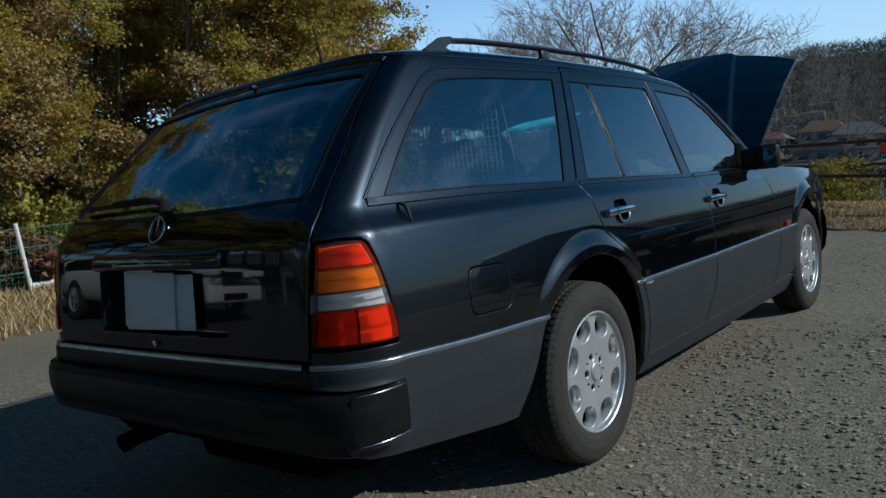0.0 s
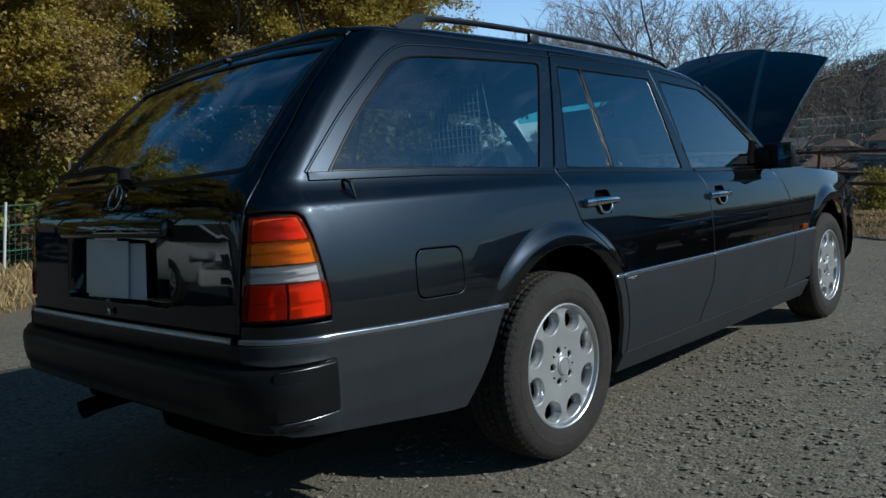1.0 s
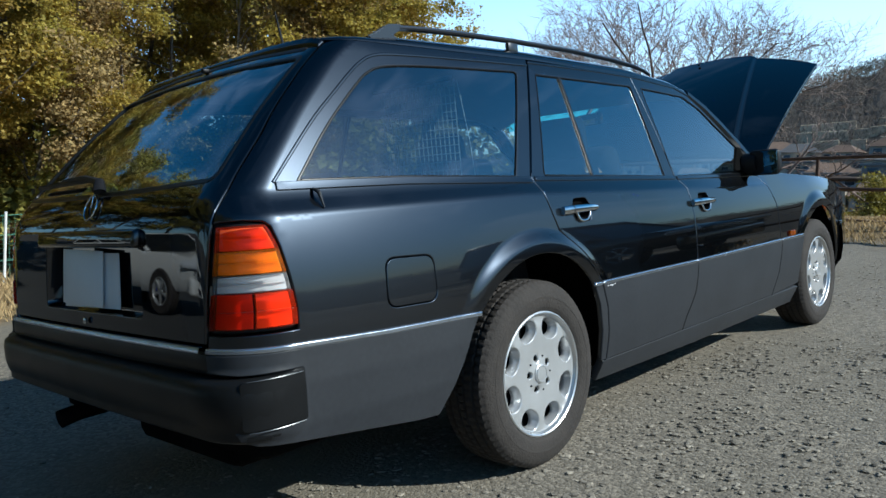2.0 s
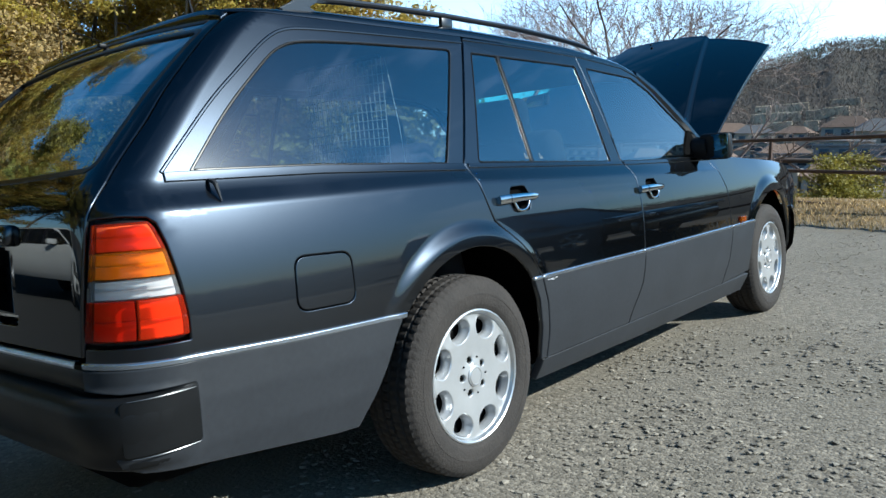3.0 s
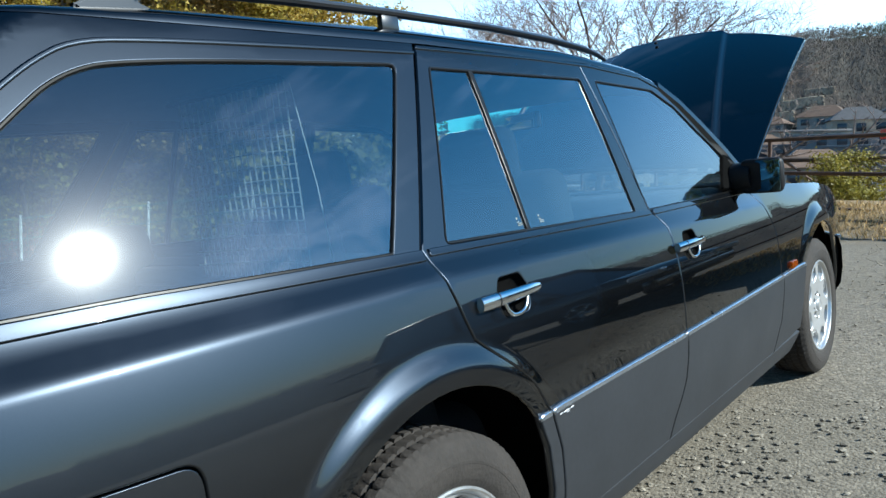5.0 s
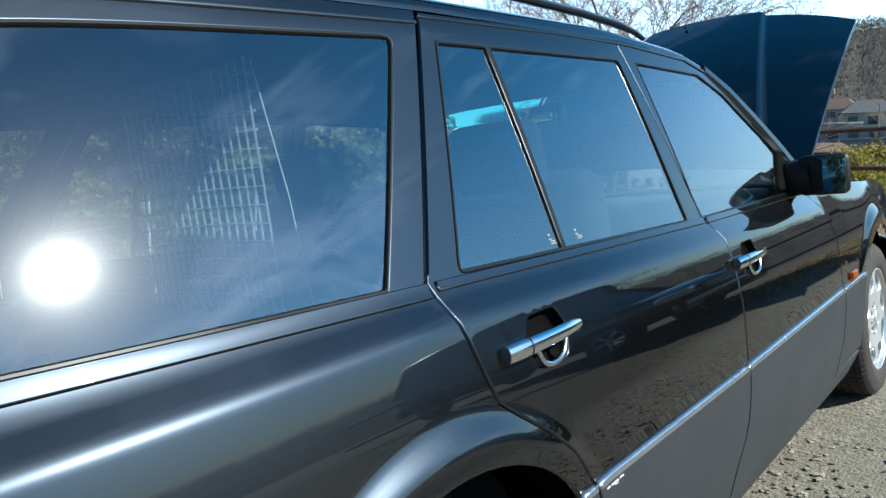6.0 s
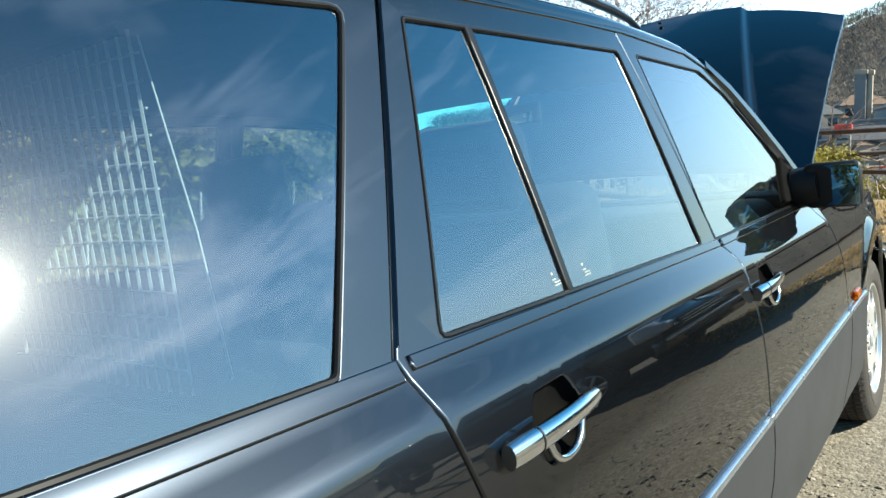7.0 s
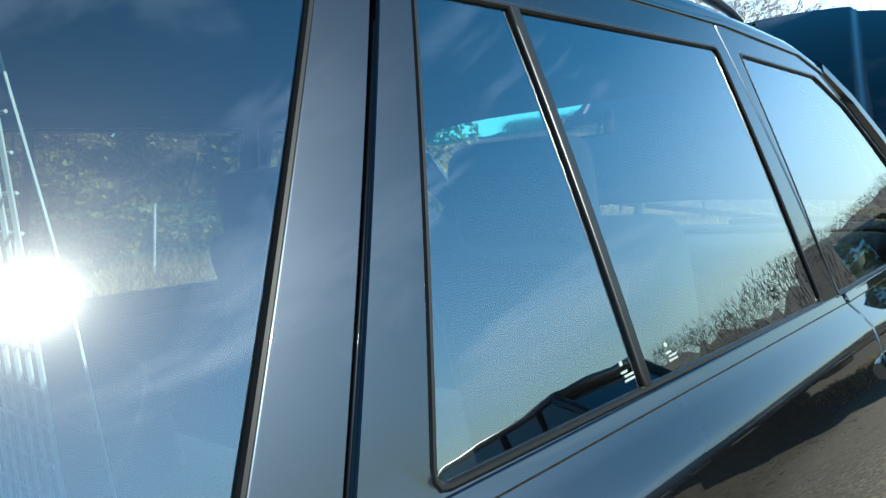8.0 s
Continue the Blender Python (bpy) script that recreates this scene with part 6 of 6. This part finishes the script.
piece("trunk", branch_mesh("trunk", [t for t in tubes if t[2] < 2], mat("cherry_bark", (.085, .062, .052), .85, vary=.3, scale=6, bump=.4, bump_scale=40)), cherry)
piece("crown", branch_mesh("crown", [t for t in tubes if t[2] >= 2], TWIG, (4, 4, 3, 3, 3, 3)), cherry, "dense bare twigs")
cherry.matrix_basis = Matrix.Translation((-5.3, 12.5, 1.5)) @ LEANING @ pose(0, 0, 0, 0, 0, 20) @ Matrix.Diagonal((1.06, 1.06, .84, 1))

# ---------------- fences ----------------
RUST = mat("rusty_brown_rail", (.085, .048, .034), .75, vary=.35, scale=6, bump=.3, bump_scale=60)
pipe_fence = thing("pipe_fence", "rusty brown pipe fence at the yard's end", "fence")


def fence_pt(t, h, d=0.0):
    p = Vector((-1.54 + t * .809 + d * .588, 10.2 - t * .588 + d * .809, .14 - .030 * t))
    return p + UP * h


for h in (.46, .91):
    part("rail", tube([fence_pt(t, h) for t in np.linspace(-14, 10, 13)], .026, 8), RUST, pipe_fence)
for t in np.arange(-12, 10.1, 3.0):
    part("post", tube([fence_pt(t, -.3), fence_pt(t, .93)], .028, 8), RUST, pipe_fence)
part("toe_rail", tube([fence_pt(t, .0) for t in np.linspace(-14, 10, 13)], .05, 6), RUST, pipe_fence)

NETGREEN = mat("green_net_wire", (.05, .16, .11), .6, vary=.2, scale=10)
WHITEPOST = mat("white_painted_post", (.62, .62, .60), .6, vary=.12, scale=8)
net_fence = thing("net_fence", "green net fence on white posts before the grove", "fence")


def net_pt(t, h):
    return Vector((-11.3 + .12 * t, t, 0)) + UP * h


for t in np.arange(-2, 10.1, 2.0):
    part("post", tube([net_pt(t, -.05), net_pt(t + .05, 1.12)], .022, 8), WHITEPOST, net_fence)
part("leaning_post", tube([net_pt(3.05, -.05), net_pt(2.85, 1.15)], .035, 8), WHITEPOST, net_fence, "leaning white post with dark red side")
part("white_beam", tube([net_pt(3.0, .12), net_pt(4.1, .16)], .05, 6), WHITEPOST, net_fence)
bm = bmesh.new()
for h in np.arange(.02, 1.06, .085):
    tube([net_pt(t, h + .02 * math.sin(t * 2 + h * 9)) for t in np.linspace(-2, 10, 33)], .0028, 3, bm=bm)
part("net_wire", bm, NETGREEN, net_fence)
bm = bmesh.new()
for t in np.arange(-2, 10, .085):
    tube([net_pt(t, .0), net_pt(t + .01, 1.05)], .0028, 3, bm=bm)
part("net_wire", bm, NETGREEN, net_fence)
bm = bmesh.new()
for h in (.35, .75, 1.06):
    tube([net_pt(t, h) for t in np.linspace(-2, 10, 9)], .008, 5, bm=bm)
part("top_wire", bm, NETGREEN, net_fence)

# ---------------- distance: town and wooded hills ----------------
HILLMAT = mat("distant_winter_wood", (.080, .062, .052), 1.0, color2=(.048, .045, .036), vary=.3, scale=.05, fine=.18, fine_scale=.7)


def polar(az, dist, z=0.0):
    return Vector((math.sin(radians(az)) * dist, math.cos(radians(az)) * dist, z))


verts, faces = [], []
azs = np.linspace(-150, 210, 721)
RIDGE = [(-150, 4.0), (-120, 4.5), (-95, 4.0), (-75, 3.0), (-45, 2.5), (-32, 3.0), (-22, 4.4), (-17, 5.2), (-13, 6.0), (-9, 5.6), (-5, 6.6), (0, 7.2), (8, 4.2), (14, 3.1), (20, 3.2), (28, 3.7), (34, 2.2), (45, 1.4), (60, 1.6), (80, 2.2), (110, 3.5), (150, 5.0), (210, 4.0)]
for a in azs:
    e = curve_at(RIDGE, a) + .28 * noise.noise(Vector((a * .9, 0, 0))) + .16 * noise.noise(Vector((a * 3.1, 5, 0))) + .10 * noise.noise(Vector((a * 9, 9, 0)))
    for k in range(7):
        t = k / 6
        dist = 150 + 130 * t
        top = 280 * math.tan(radians(e)) + 9
        verts.append(polar(a, dist, -9 + top * (1 - (1 - t) ** 1.6) + (1.2 * noise.noise(Vector((a * 2, t * 9, 2))) if 0 < k else 0)))
    verts.append(polar(a, 420, -9))
for i in range(len(azs) - 1):
    for k in range(7):
        a, b = i * 8 + k, (i + 1) * 8 + k
        faces.append((a, b, b + 1, a + 1))
hill = piece("wooded_hill", mesh_of("wooded_hill", verts, faces, HILLMAT, sharp=0))
tagged(hill, "distant wooded winter hills round the valley", "hill", kind="structure")
# tree clumps along the hill
vs, fs, gv, gf = [], [], [], []
rh = random.Random(5)
for k in range(19000):
    a = rh.uniform(-36, 8) if k % 4 else rh.uniform(8, 75)
    t = rh.random() ** .6
    e = curve_at(RIDGE, a)
    top = 280 * math.tan(radians(e)) + 9
    p = polar(a, 150 + 130 * t, -9 + top * (1 - (1 - t) ** 1.6))
    s = rh.uniform(1.6, 3.2)
    green = t > .72 and noise.noise(Vector((a * .35, t * 3, 7))) > .12
    V, F = (gv, gf) if green else (vs, fs)
    for j in range(9):
        q = p + Vector((rh.gauss(0, s * .55), rh.gauss(0, s * .55), rh.uniform(0, 1.3) * s))
        k0 = len(V)
        d1 = Vector((rh.uniform(-.6, .6), rh.uniform(-.6, .6), rh.uniform(.4, 1))) * s * .40
        d2 = Vector((rh.uniform(-1, 1), rh.uniform(-1, 1), rh.uniform(-.3, .3))) * rh.uniform(.05, .13)
        V.extend([q - d2, q + d2, q + d1])
        F.append((k0, k0 + 1, k0 + 2))
wood = piece("hill_trees", mesh_of("hill_trees", vs, fs, mat("hill_tree_mass", (.165, .125, .105), 1.0, color2=(.10, .085, .07), vary=.2, scale=.03, island=.3), smooth=False))
tagged(wood, "far brown and green trees covering the hills", "trees", kind="stuff")

evergreen = piece("ridge_trees", mesh_of("ridge_trees", gv, gf, mat("evergreen_mass", (.035, .048, .022), 1.0, color2=(.06, .065, .03), vary=.2, scale=.05, island=.35), smooth=False))
tagged(evergreen, "dark evergreen trees along the hills' ridge", "trees", kind="stuff")

WALLS = [mat("beige_wall", (.30, .255, .20), .9, vary=.1, scale=.8), mat("grey_wall", (.17, .165, .165), .9, vary=.1, scale=.8), mat("white_wall", (.27, .255, .23), .9, vary=.1, scale=.8)]
ROOFS = [mat("dark_grey_roof", (.07, .07, .075), .7, vary=.2, scale=1.5, fine=.15, fine_scale=6), mat("brown_roof", (.13, .085, .06), .75, vary=.2, scale=1.5, fine=.15, fine_scale=6)]
PANE = mat("far_window", (.03, .035, .045), .15)


def house(az, dist, z, w, d, h, wall, roof, turn, label, flat=False, rows=2, cols=4):
    hs = thing("house", label, "house", "houses of the town")
    part("wall", box((w, d, h), (0, 0, h / 2), .03), WALLS[wall], hs)
    if flat:
        part("roof", box((w + .4, d + .4, .3), (0, 0, h + .15), .05), WALLS[1], hs)
    else:
        bm = bmesh.new()
        rh_ = w * .26
        a = [bm.verts.new(p) for p in ((-w / 2 - .5, -d / 2 - .5, h), (w / 2 + .5, -d / 2 - .5, h), (w / 2 + .5, d / 2 + .5, h), (-w / 2 - .5, d / 2 + .5, h), (-w * .22, 0, h + rh_), (w * .22, 0, h + rh_))]
        for f in ((0, 1, 5, 4), (1, 2, 5), (2, 3, 4, 5), (3, 0, 4), (3, 2, 1, 0)):
            bm.faces.new([a[i] for i in f])
        part("roof", bm, ROOFS[roof], hs, smooth=False)
    pane = None
    for i in range(rows):
        for j in range(cols):
            sx = w / cols * .5
            zz = h * (i + .55) / rows
            xx = -w / 2 + w * (j + .5) / cols
            if pane is None:
                pane = part("window", box((sx, .08, min(1.3, h / rows * .5)), (0, 0, 0), .01), PANE, hs)
                mesh = pane.data
                pane.location = (xx, -d / 2 - .02, zz)
            else:
                o = piece("window", mesh, hs)
                o.location = (xx, -d / 2 - .02, zz)
    hs.matrix_basis = Matrix.Translation(polar(az, dist, z)) @ LEANING @ pose(0, 0, 0, 0, 0, turn)
    return hs


house(-6.97, 69.3, -9.3, 7.5, 7, 4.3, 1, 0, 10, "low house with dark grey hipped roof below the yard")
house(-7.9, 54.2, -9.3, 7, 6.5, 3.6, 2, 0, -12, "low house with dark grey tiled roof below the yard")
house(-13.5, 62, -9.2, 9, 8, 3.2, 0, 1, 20, "pale house with brown roof in the valley")
house(-19, 70, -9.2, 10, 8, 4.6, 2, 0, 8, "white house with dark roof in the valley")
house(-9.8, 104, -9.2, 9, 8, 7.6, 1, 0, 12, "dark grey flat-roofed building in the valley", True, 2, 4)
house(-4.6, 112, -9.2, 13, 9, 9.0, 1, 0, 4, "long dark grey building in the valley", True, 3, 6)
rb = random.Random(31)
for k in range(54):
    az = -33 + 36 * (k + rb.random()) / 54
    dist = rb.uniform(85, 175)
    big = rb.random() < .45
    z = -8.5 + (dist - 85) * .085
    if big:
        house(az, dist, z, rb.uniform(8, 14), 8, rb.uniform(3.5, 7), rb.choice((0, 1, 2)), 0, rb.uniform(-25, 25) - az, "flat-roofed town block on the far hillside", True, rb.choice((3, 4)), rb.choice((5, 6)))
    else:
        house(az, dist, z, rb.uniform(6, 9), 6, rb.uniform(3.5, 5.5), rb.choice((0, 2, 2)), rb.choice((0, 1)), rb.uniform(-25, 25) - az, "two-storey town house on the far hillside", False, 2, 3)
for az, dist, h, w, label in ((-7.47, 148, 15.2, 1.7, "grey concrete tower on the hillside"), (-6.95, 148, 15.0, .8, "pale slender tower on the hillside")):
    tw = thing("tower", label, "tower")
    part("shaft", box((w, w, h), (0, 0, h / 2), .1), WALLS[1 if w > 1 else 0], tw)
    part("cap", box((w + .4, w + .4, .8), (0, 0, h), .1), WALLS[0], tw)
    tw.matrix_basis = Matrix.Translation(polar(az, dist, -7)) @ LEANING
sign = thing("pole_sign", "tall roadside sign with red head and white panel", "sign")
# low stone terraces on the hillside
TERRACE = mat("beige_terrace_stone", (.42, .34, .245), .9, vary=.35, scale=.35, fine=.2, fine_scale=2)
rt = random.Random(31)
for k in range(4):
    dist = 178 + 6.5 * k
    t = (dist - 150) / 130
    base = -9 + (280 * math.tan(radians(5.4)) + 9) * (1 - (1 - t) ** 1.6)
    terrace = thing("terrace_wall", "long low beige stone terrace wall on the hillside", "wall", "terrace walls")
    bm = bmesh.new()
    a = -19.0 + rt.uniform(0, 2)
    while a < -11.5:
        w = rt.uniform(2.5, 5.5)
        h = rt.uniform(.15, .55)
        box((w, 1.2, h + 3), polar(a, dist - 4.5, base + (h - 3) / 2 + .6), .12, 1, turn=Matrix.Rotation(radians(-a), 4, "Z"), bm=bm)
        a += math.degrees(w / dist) * rt.choice((.96, .98, 1.2, 1.8))
    part("wall", bm, TERRACE, terrace, smooth=False)

SIGNRED = mat("sign_red", (.7, .06, .03), .5, vary=.05)
part("pole", tube([(-.5, 0, 0), (-.5, 0, 7.2)], .09, 8), WALLS[1], sign)
part("pole", tube([(.5, 0, 0), (.5, 0, 7.2)], .09, 8), WALLS[1], sign)
part("head", box((1.5, .35, .9), (0, 0, 8.6), .08), SIGNRED, sign)
part("panel", box((1.3, .3, 1.5), (0, 0, 7.3), .05), WALLS[2], sign)
part("bar", box((1.0, .04, .22), (0, -.17, 7.7), .01), PANE, sign)
part("bar", box((1.0, .04, .22), (0, -.17, 7.2), .01), PANE, sign)
sign.matrix_basis = Matrix.Translation(polar(-8.31, 79.2, -8.5)) @ LEANING
canopy = thing("station_canopy", "white roadside canopy with a red stripe", "canopy")
part("roof", box((14, 7, .7), (0, 0, 4.2), .1), WALLS[2], canopy)
part("stripe", box((7, .1, .5), (3.4, -3.52, 4.2), .02), SIGNRED, canopy)
for sx in (-5, 0, 5):
    part("column", box((.4, .4, 4.0), (sx, 0, 2.0), .05), WALLS[1], canopy)
canopy.matrix_basis = Matrix.Translation(polar(-6.44, 96.3, -9.0)) @ LEANING

# ---------------- parked cars behind and beside the camera, seen as reflections ----------------
def parked(name, label, paint, length, width, height, nose, place, turn):
    """nose: length of the bonnet. The car's front points along +x before it is turned."""
    pc = thing(name, label, "car")
    L, Wd, Hb = length / 2, width / 2, height * .56
    st = [(-L, .55, .93), (-L + .12, .42, .98), (-L + .6, .34, 1.0), (0, .32, 1.0), (L - nose, .32, .99), (L - nose * .35, .36, .97), (L - .14, .38, .90), (L - .03, .42, .80), (L, .48, .70)]
    rows = []
    bm = bmesh.new()
    for x, zb, k in st:
        taper = 1 - .10 * (abs(x) / L) ** 6
        row = []
        for yy, zz in ((-.0, zb), (-.90, zb), (-.98, zb + .10), (-1.0, zb + .30), (-.985, Hb * k - .12), (-.94, Hb * k - .02), (-.7, Hb * k), (0, Hb * k + .02)):
            row.append((yy * Wd * taper, min(zz, Hb * k + .02)))
        ring = [bm.verts.new((x, y, z)) for y, z in row] + [bm.verts.new((x, -y, z)) for y, z in row[-2:0:-1]]
        rows.append(ring)
    for a, b in zip(rows, rows[1:]):
        for i in range(len(a)):
            j = (i + 1) % len(a)
            bm.faces.new((a[i], a[j], b[j], b[i]))
    bm.faces.new(rows[0])
    bm.faces.new(rows[-1])
    bmesh.ops.recalc_face_normals(bm, faces=bm.faces)
    part("body", bm, paint, pc, sharp=45)
    # cabin: roof and glass
    xr, xf = -L + .10, L - nose
    lo = [(xr, -.93), (xf, -.93), (xf, .93), (xr, .93)]
    hi = [(xr + .35, -.78), (xf - .75, -.78), (xf - .75, .78), (xr + .35, .78)]
    dark = mat(name + "_glass", (.012, .014, .016), .04, coat=1.0)
    mid_ = Vector(((xr + xf) / 2, 0, Hb + .3))
    for i in range(4):
        j = (i + 1) % 4
        bm = bmesh.new()
        q = [bm.verts.new((x, y * Wd, z)) for (x, y), z in ((lo[i], Hb - .02), (lo[j], Hb - .02), (hi[j], height - .08), (hi[i], height - .08))]
        bm.faces.new(q)
        bm.normal_update()
        if next(iter(bm.faces)).normal.dot(q[0].co - mid_) < 0:
            bmesh.ops.reverse_faces(bm, faces=bm.faces)
        bmesh.ops.solidify(bm, geom=list(bm.faces), thickness=.006)
        part("window", bm, dark, pc, "dark glass", smooth=False)
    bm = box((hi[1][0] - hi[0][0] + .12, 1.60 * Wd, .09), ((hi[0][0] + hi[1][0]) / 2, 0, height - .05), .04, 3)
    part("roof", bm, paint, pc)
    for i in range(4):
        a, b = Vector((lo[i][0], lo[i][1] * Wd, Hb - .02)), Vector((hi[i][0], hi[i][1] * Wd, height - .07))
        part("pillar", tube([a, b], .045, 8), paint, pc)
    for s in (-1, 1):
        for x in (-L * .15, L * .12):
            part("pillar", tube([(x, s * .935 * Wd, Hb - .02), (x - .08, s * .785 * Wd, height - .08)], .04, 6), BLACK, pc)
        for x in (-L + .85, L - .85):
            wl_ = part("wheel", lathe([(-.10, .20), (-.11, .31), (-.08, .34), (.08, .34), (.11, .31), (.10, .21), (.10, .20)], 28, "Y", at=(x, s * (Wd - .10), .34)), TYRE, pc)
            bm = lathe([(.06 * s, .20), (.105 * s, .212), (.11 * s, .20), (.09 * s, .185), (.06 * s, .185)], 24, "Y", at=(x, s * (Wd - .10), .34))
            lathe([(.06 * s, .05), (.10 * s, .05), (.105 * s, .0002)], 12, "Y", bm=bm, at=(x, s * (Wd - .10), .34))
            for k in range(5):
                tw_ = Matrix.Rotation(k * 2 * math.pi / 5 + .3, 4, "Y")
                box((.15, .03, .045), Vector((x, s * (Wd - .012), .34)) + tw_ @ Vector((.115, 0, 0)), .006, turn=tw_, bm=bm)
            part("rim", bm, ALLOY, wl_)
        part("headlight", box((.34, .36, .13), (L - .11, s * (Wd - .20), Hb * .79), .04, 3, turn=Matrix.Rotation(-s * .35, 4, "Z")), mat(name + "_lamp", (.55, .57, .6), .1, coat=1.0), pc)
        part("door_mirror", box((.12, .20, .15), (L - nose - .35, s * (Wd + .08), Hb + .06), .04, 3), paint, pc)
    part("grille", box((.08, .85, .16), (L - .04, 0, Hb * .74), .03), BLACK, pc)
    for k in range(3):
        part("slat", box((.03, .80, .014), (L + .004, 0, Hb * .74 - .045 + .045 * k), .004), CHROME, pc)
    part("intake", box((.06, .95, .10), (L, 0, .40), .02), BLACK, pc)
    part("bumper", box((.16, width * .94, .28), (L - .07, 0, .44), .06, 3), paint, pc)
    part("bumper", box((.16, width * .94, .28), (-L + .07, 0, .46), .06, 3), paint, pc)
    pc.matrix_basis = pose(*place, 0, 0, turn)
    return pc


parked("white_suv", "white sport utility car parked behind the estate", mat("white_car_paint", (.62, .62, .605), .3, coat=1.0, vary=.03, scale=2), 4.7, 1.92, 1.70, 1.25, (-9.38, -6.42, 0), -8)
parked("dark_minivan", "dark minivan parked across the yard", mat("dark_van_paint", (.012, .012, .014), .3, coat=1.0, vary=.05, scale=2), 4.7, 1.74, 1.62, 1.05, (5.3, 6.7, 0), 188)
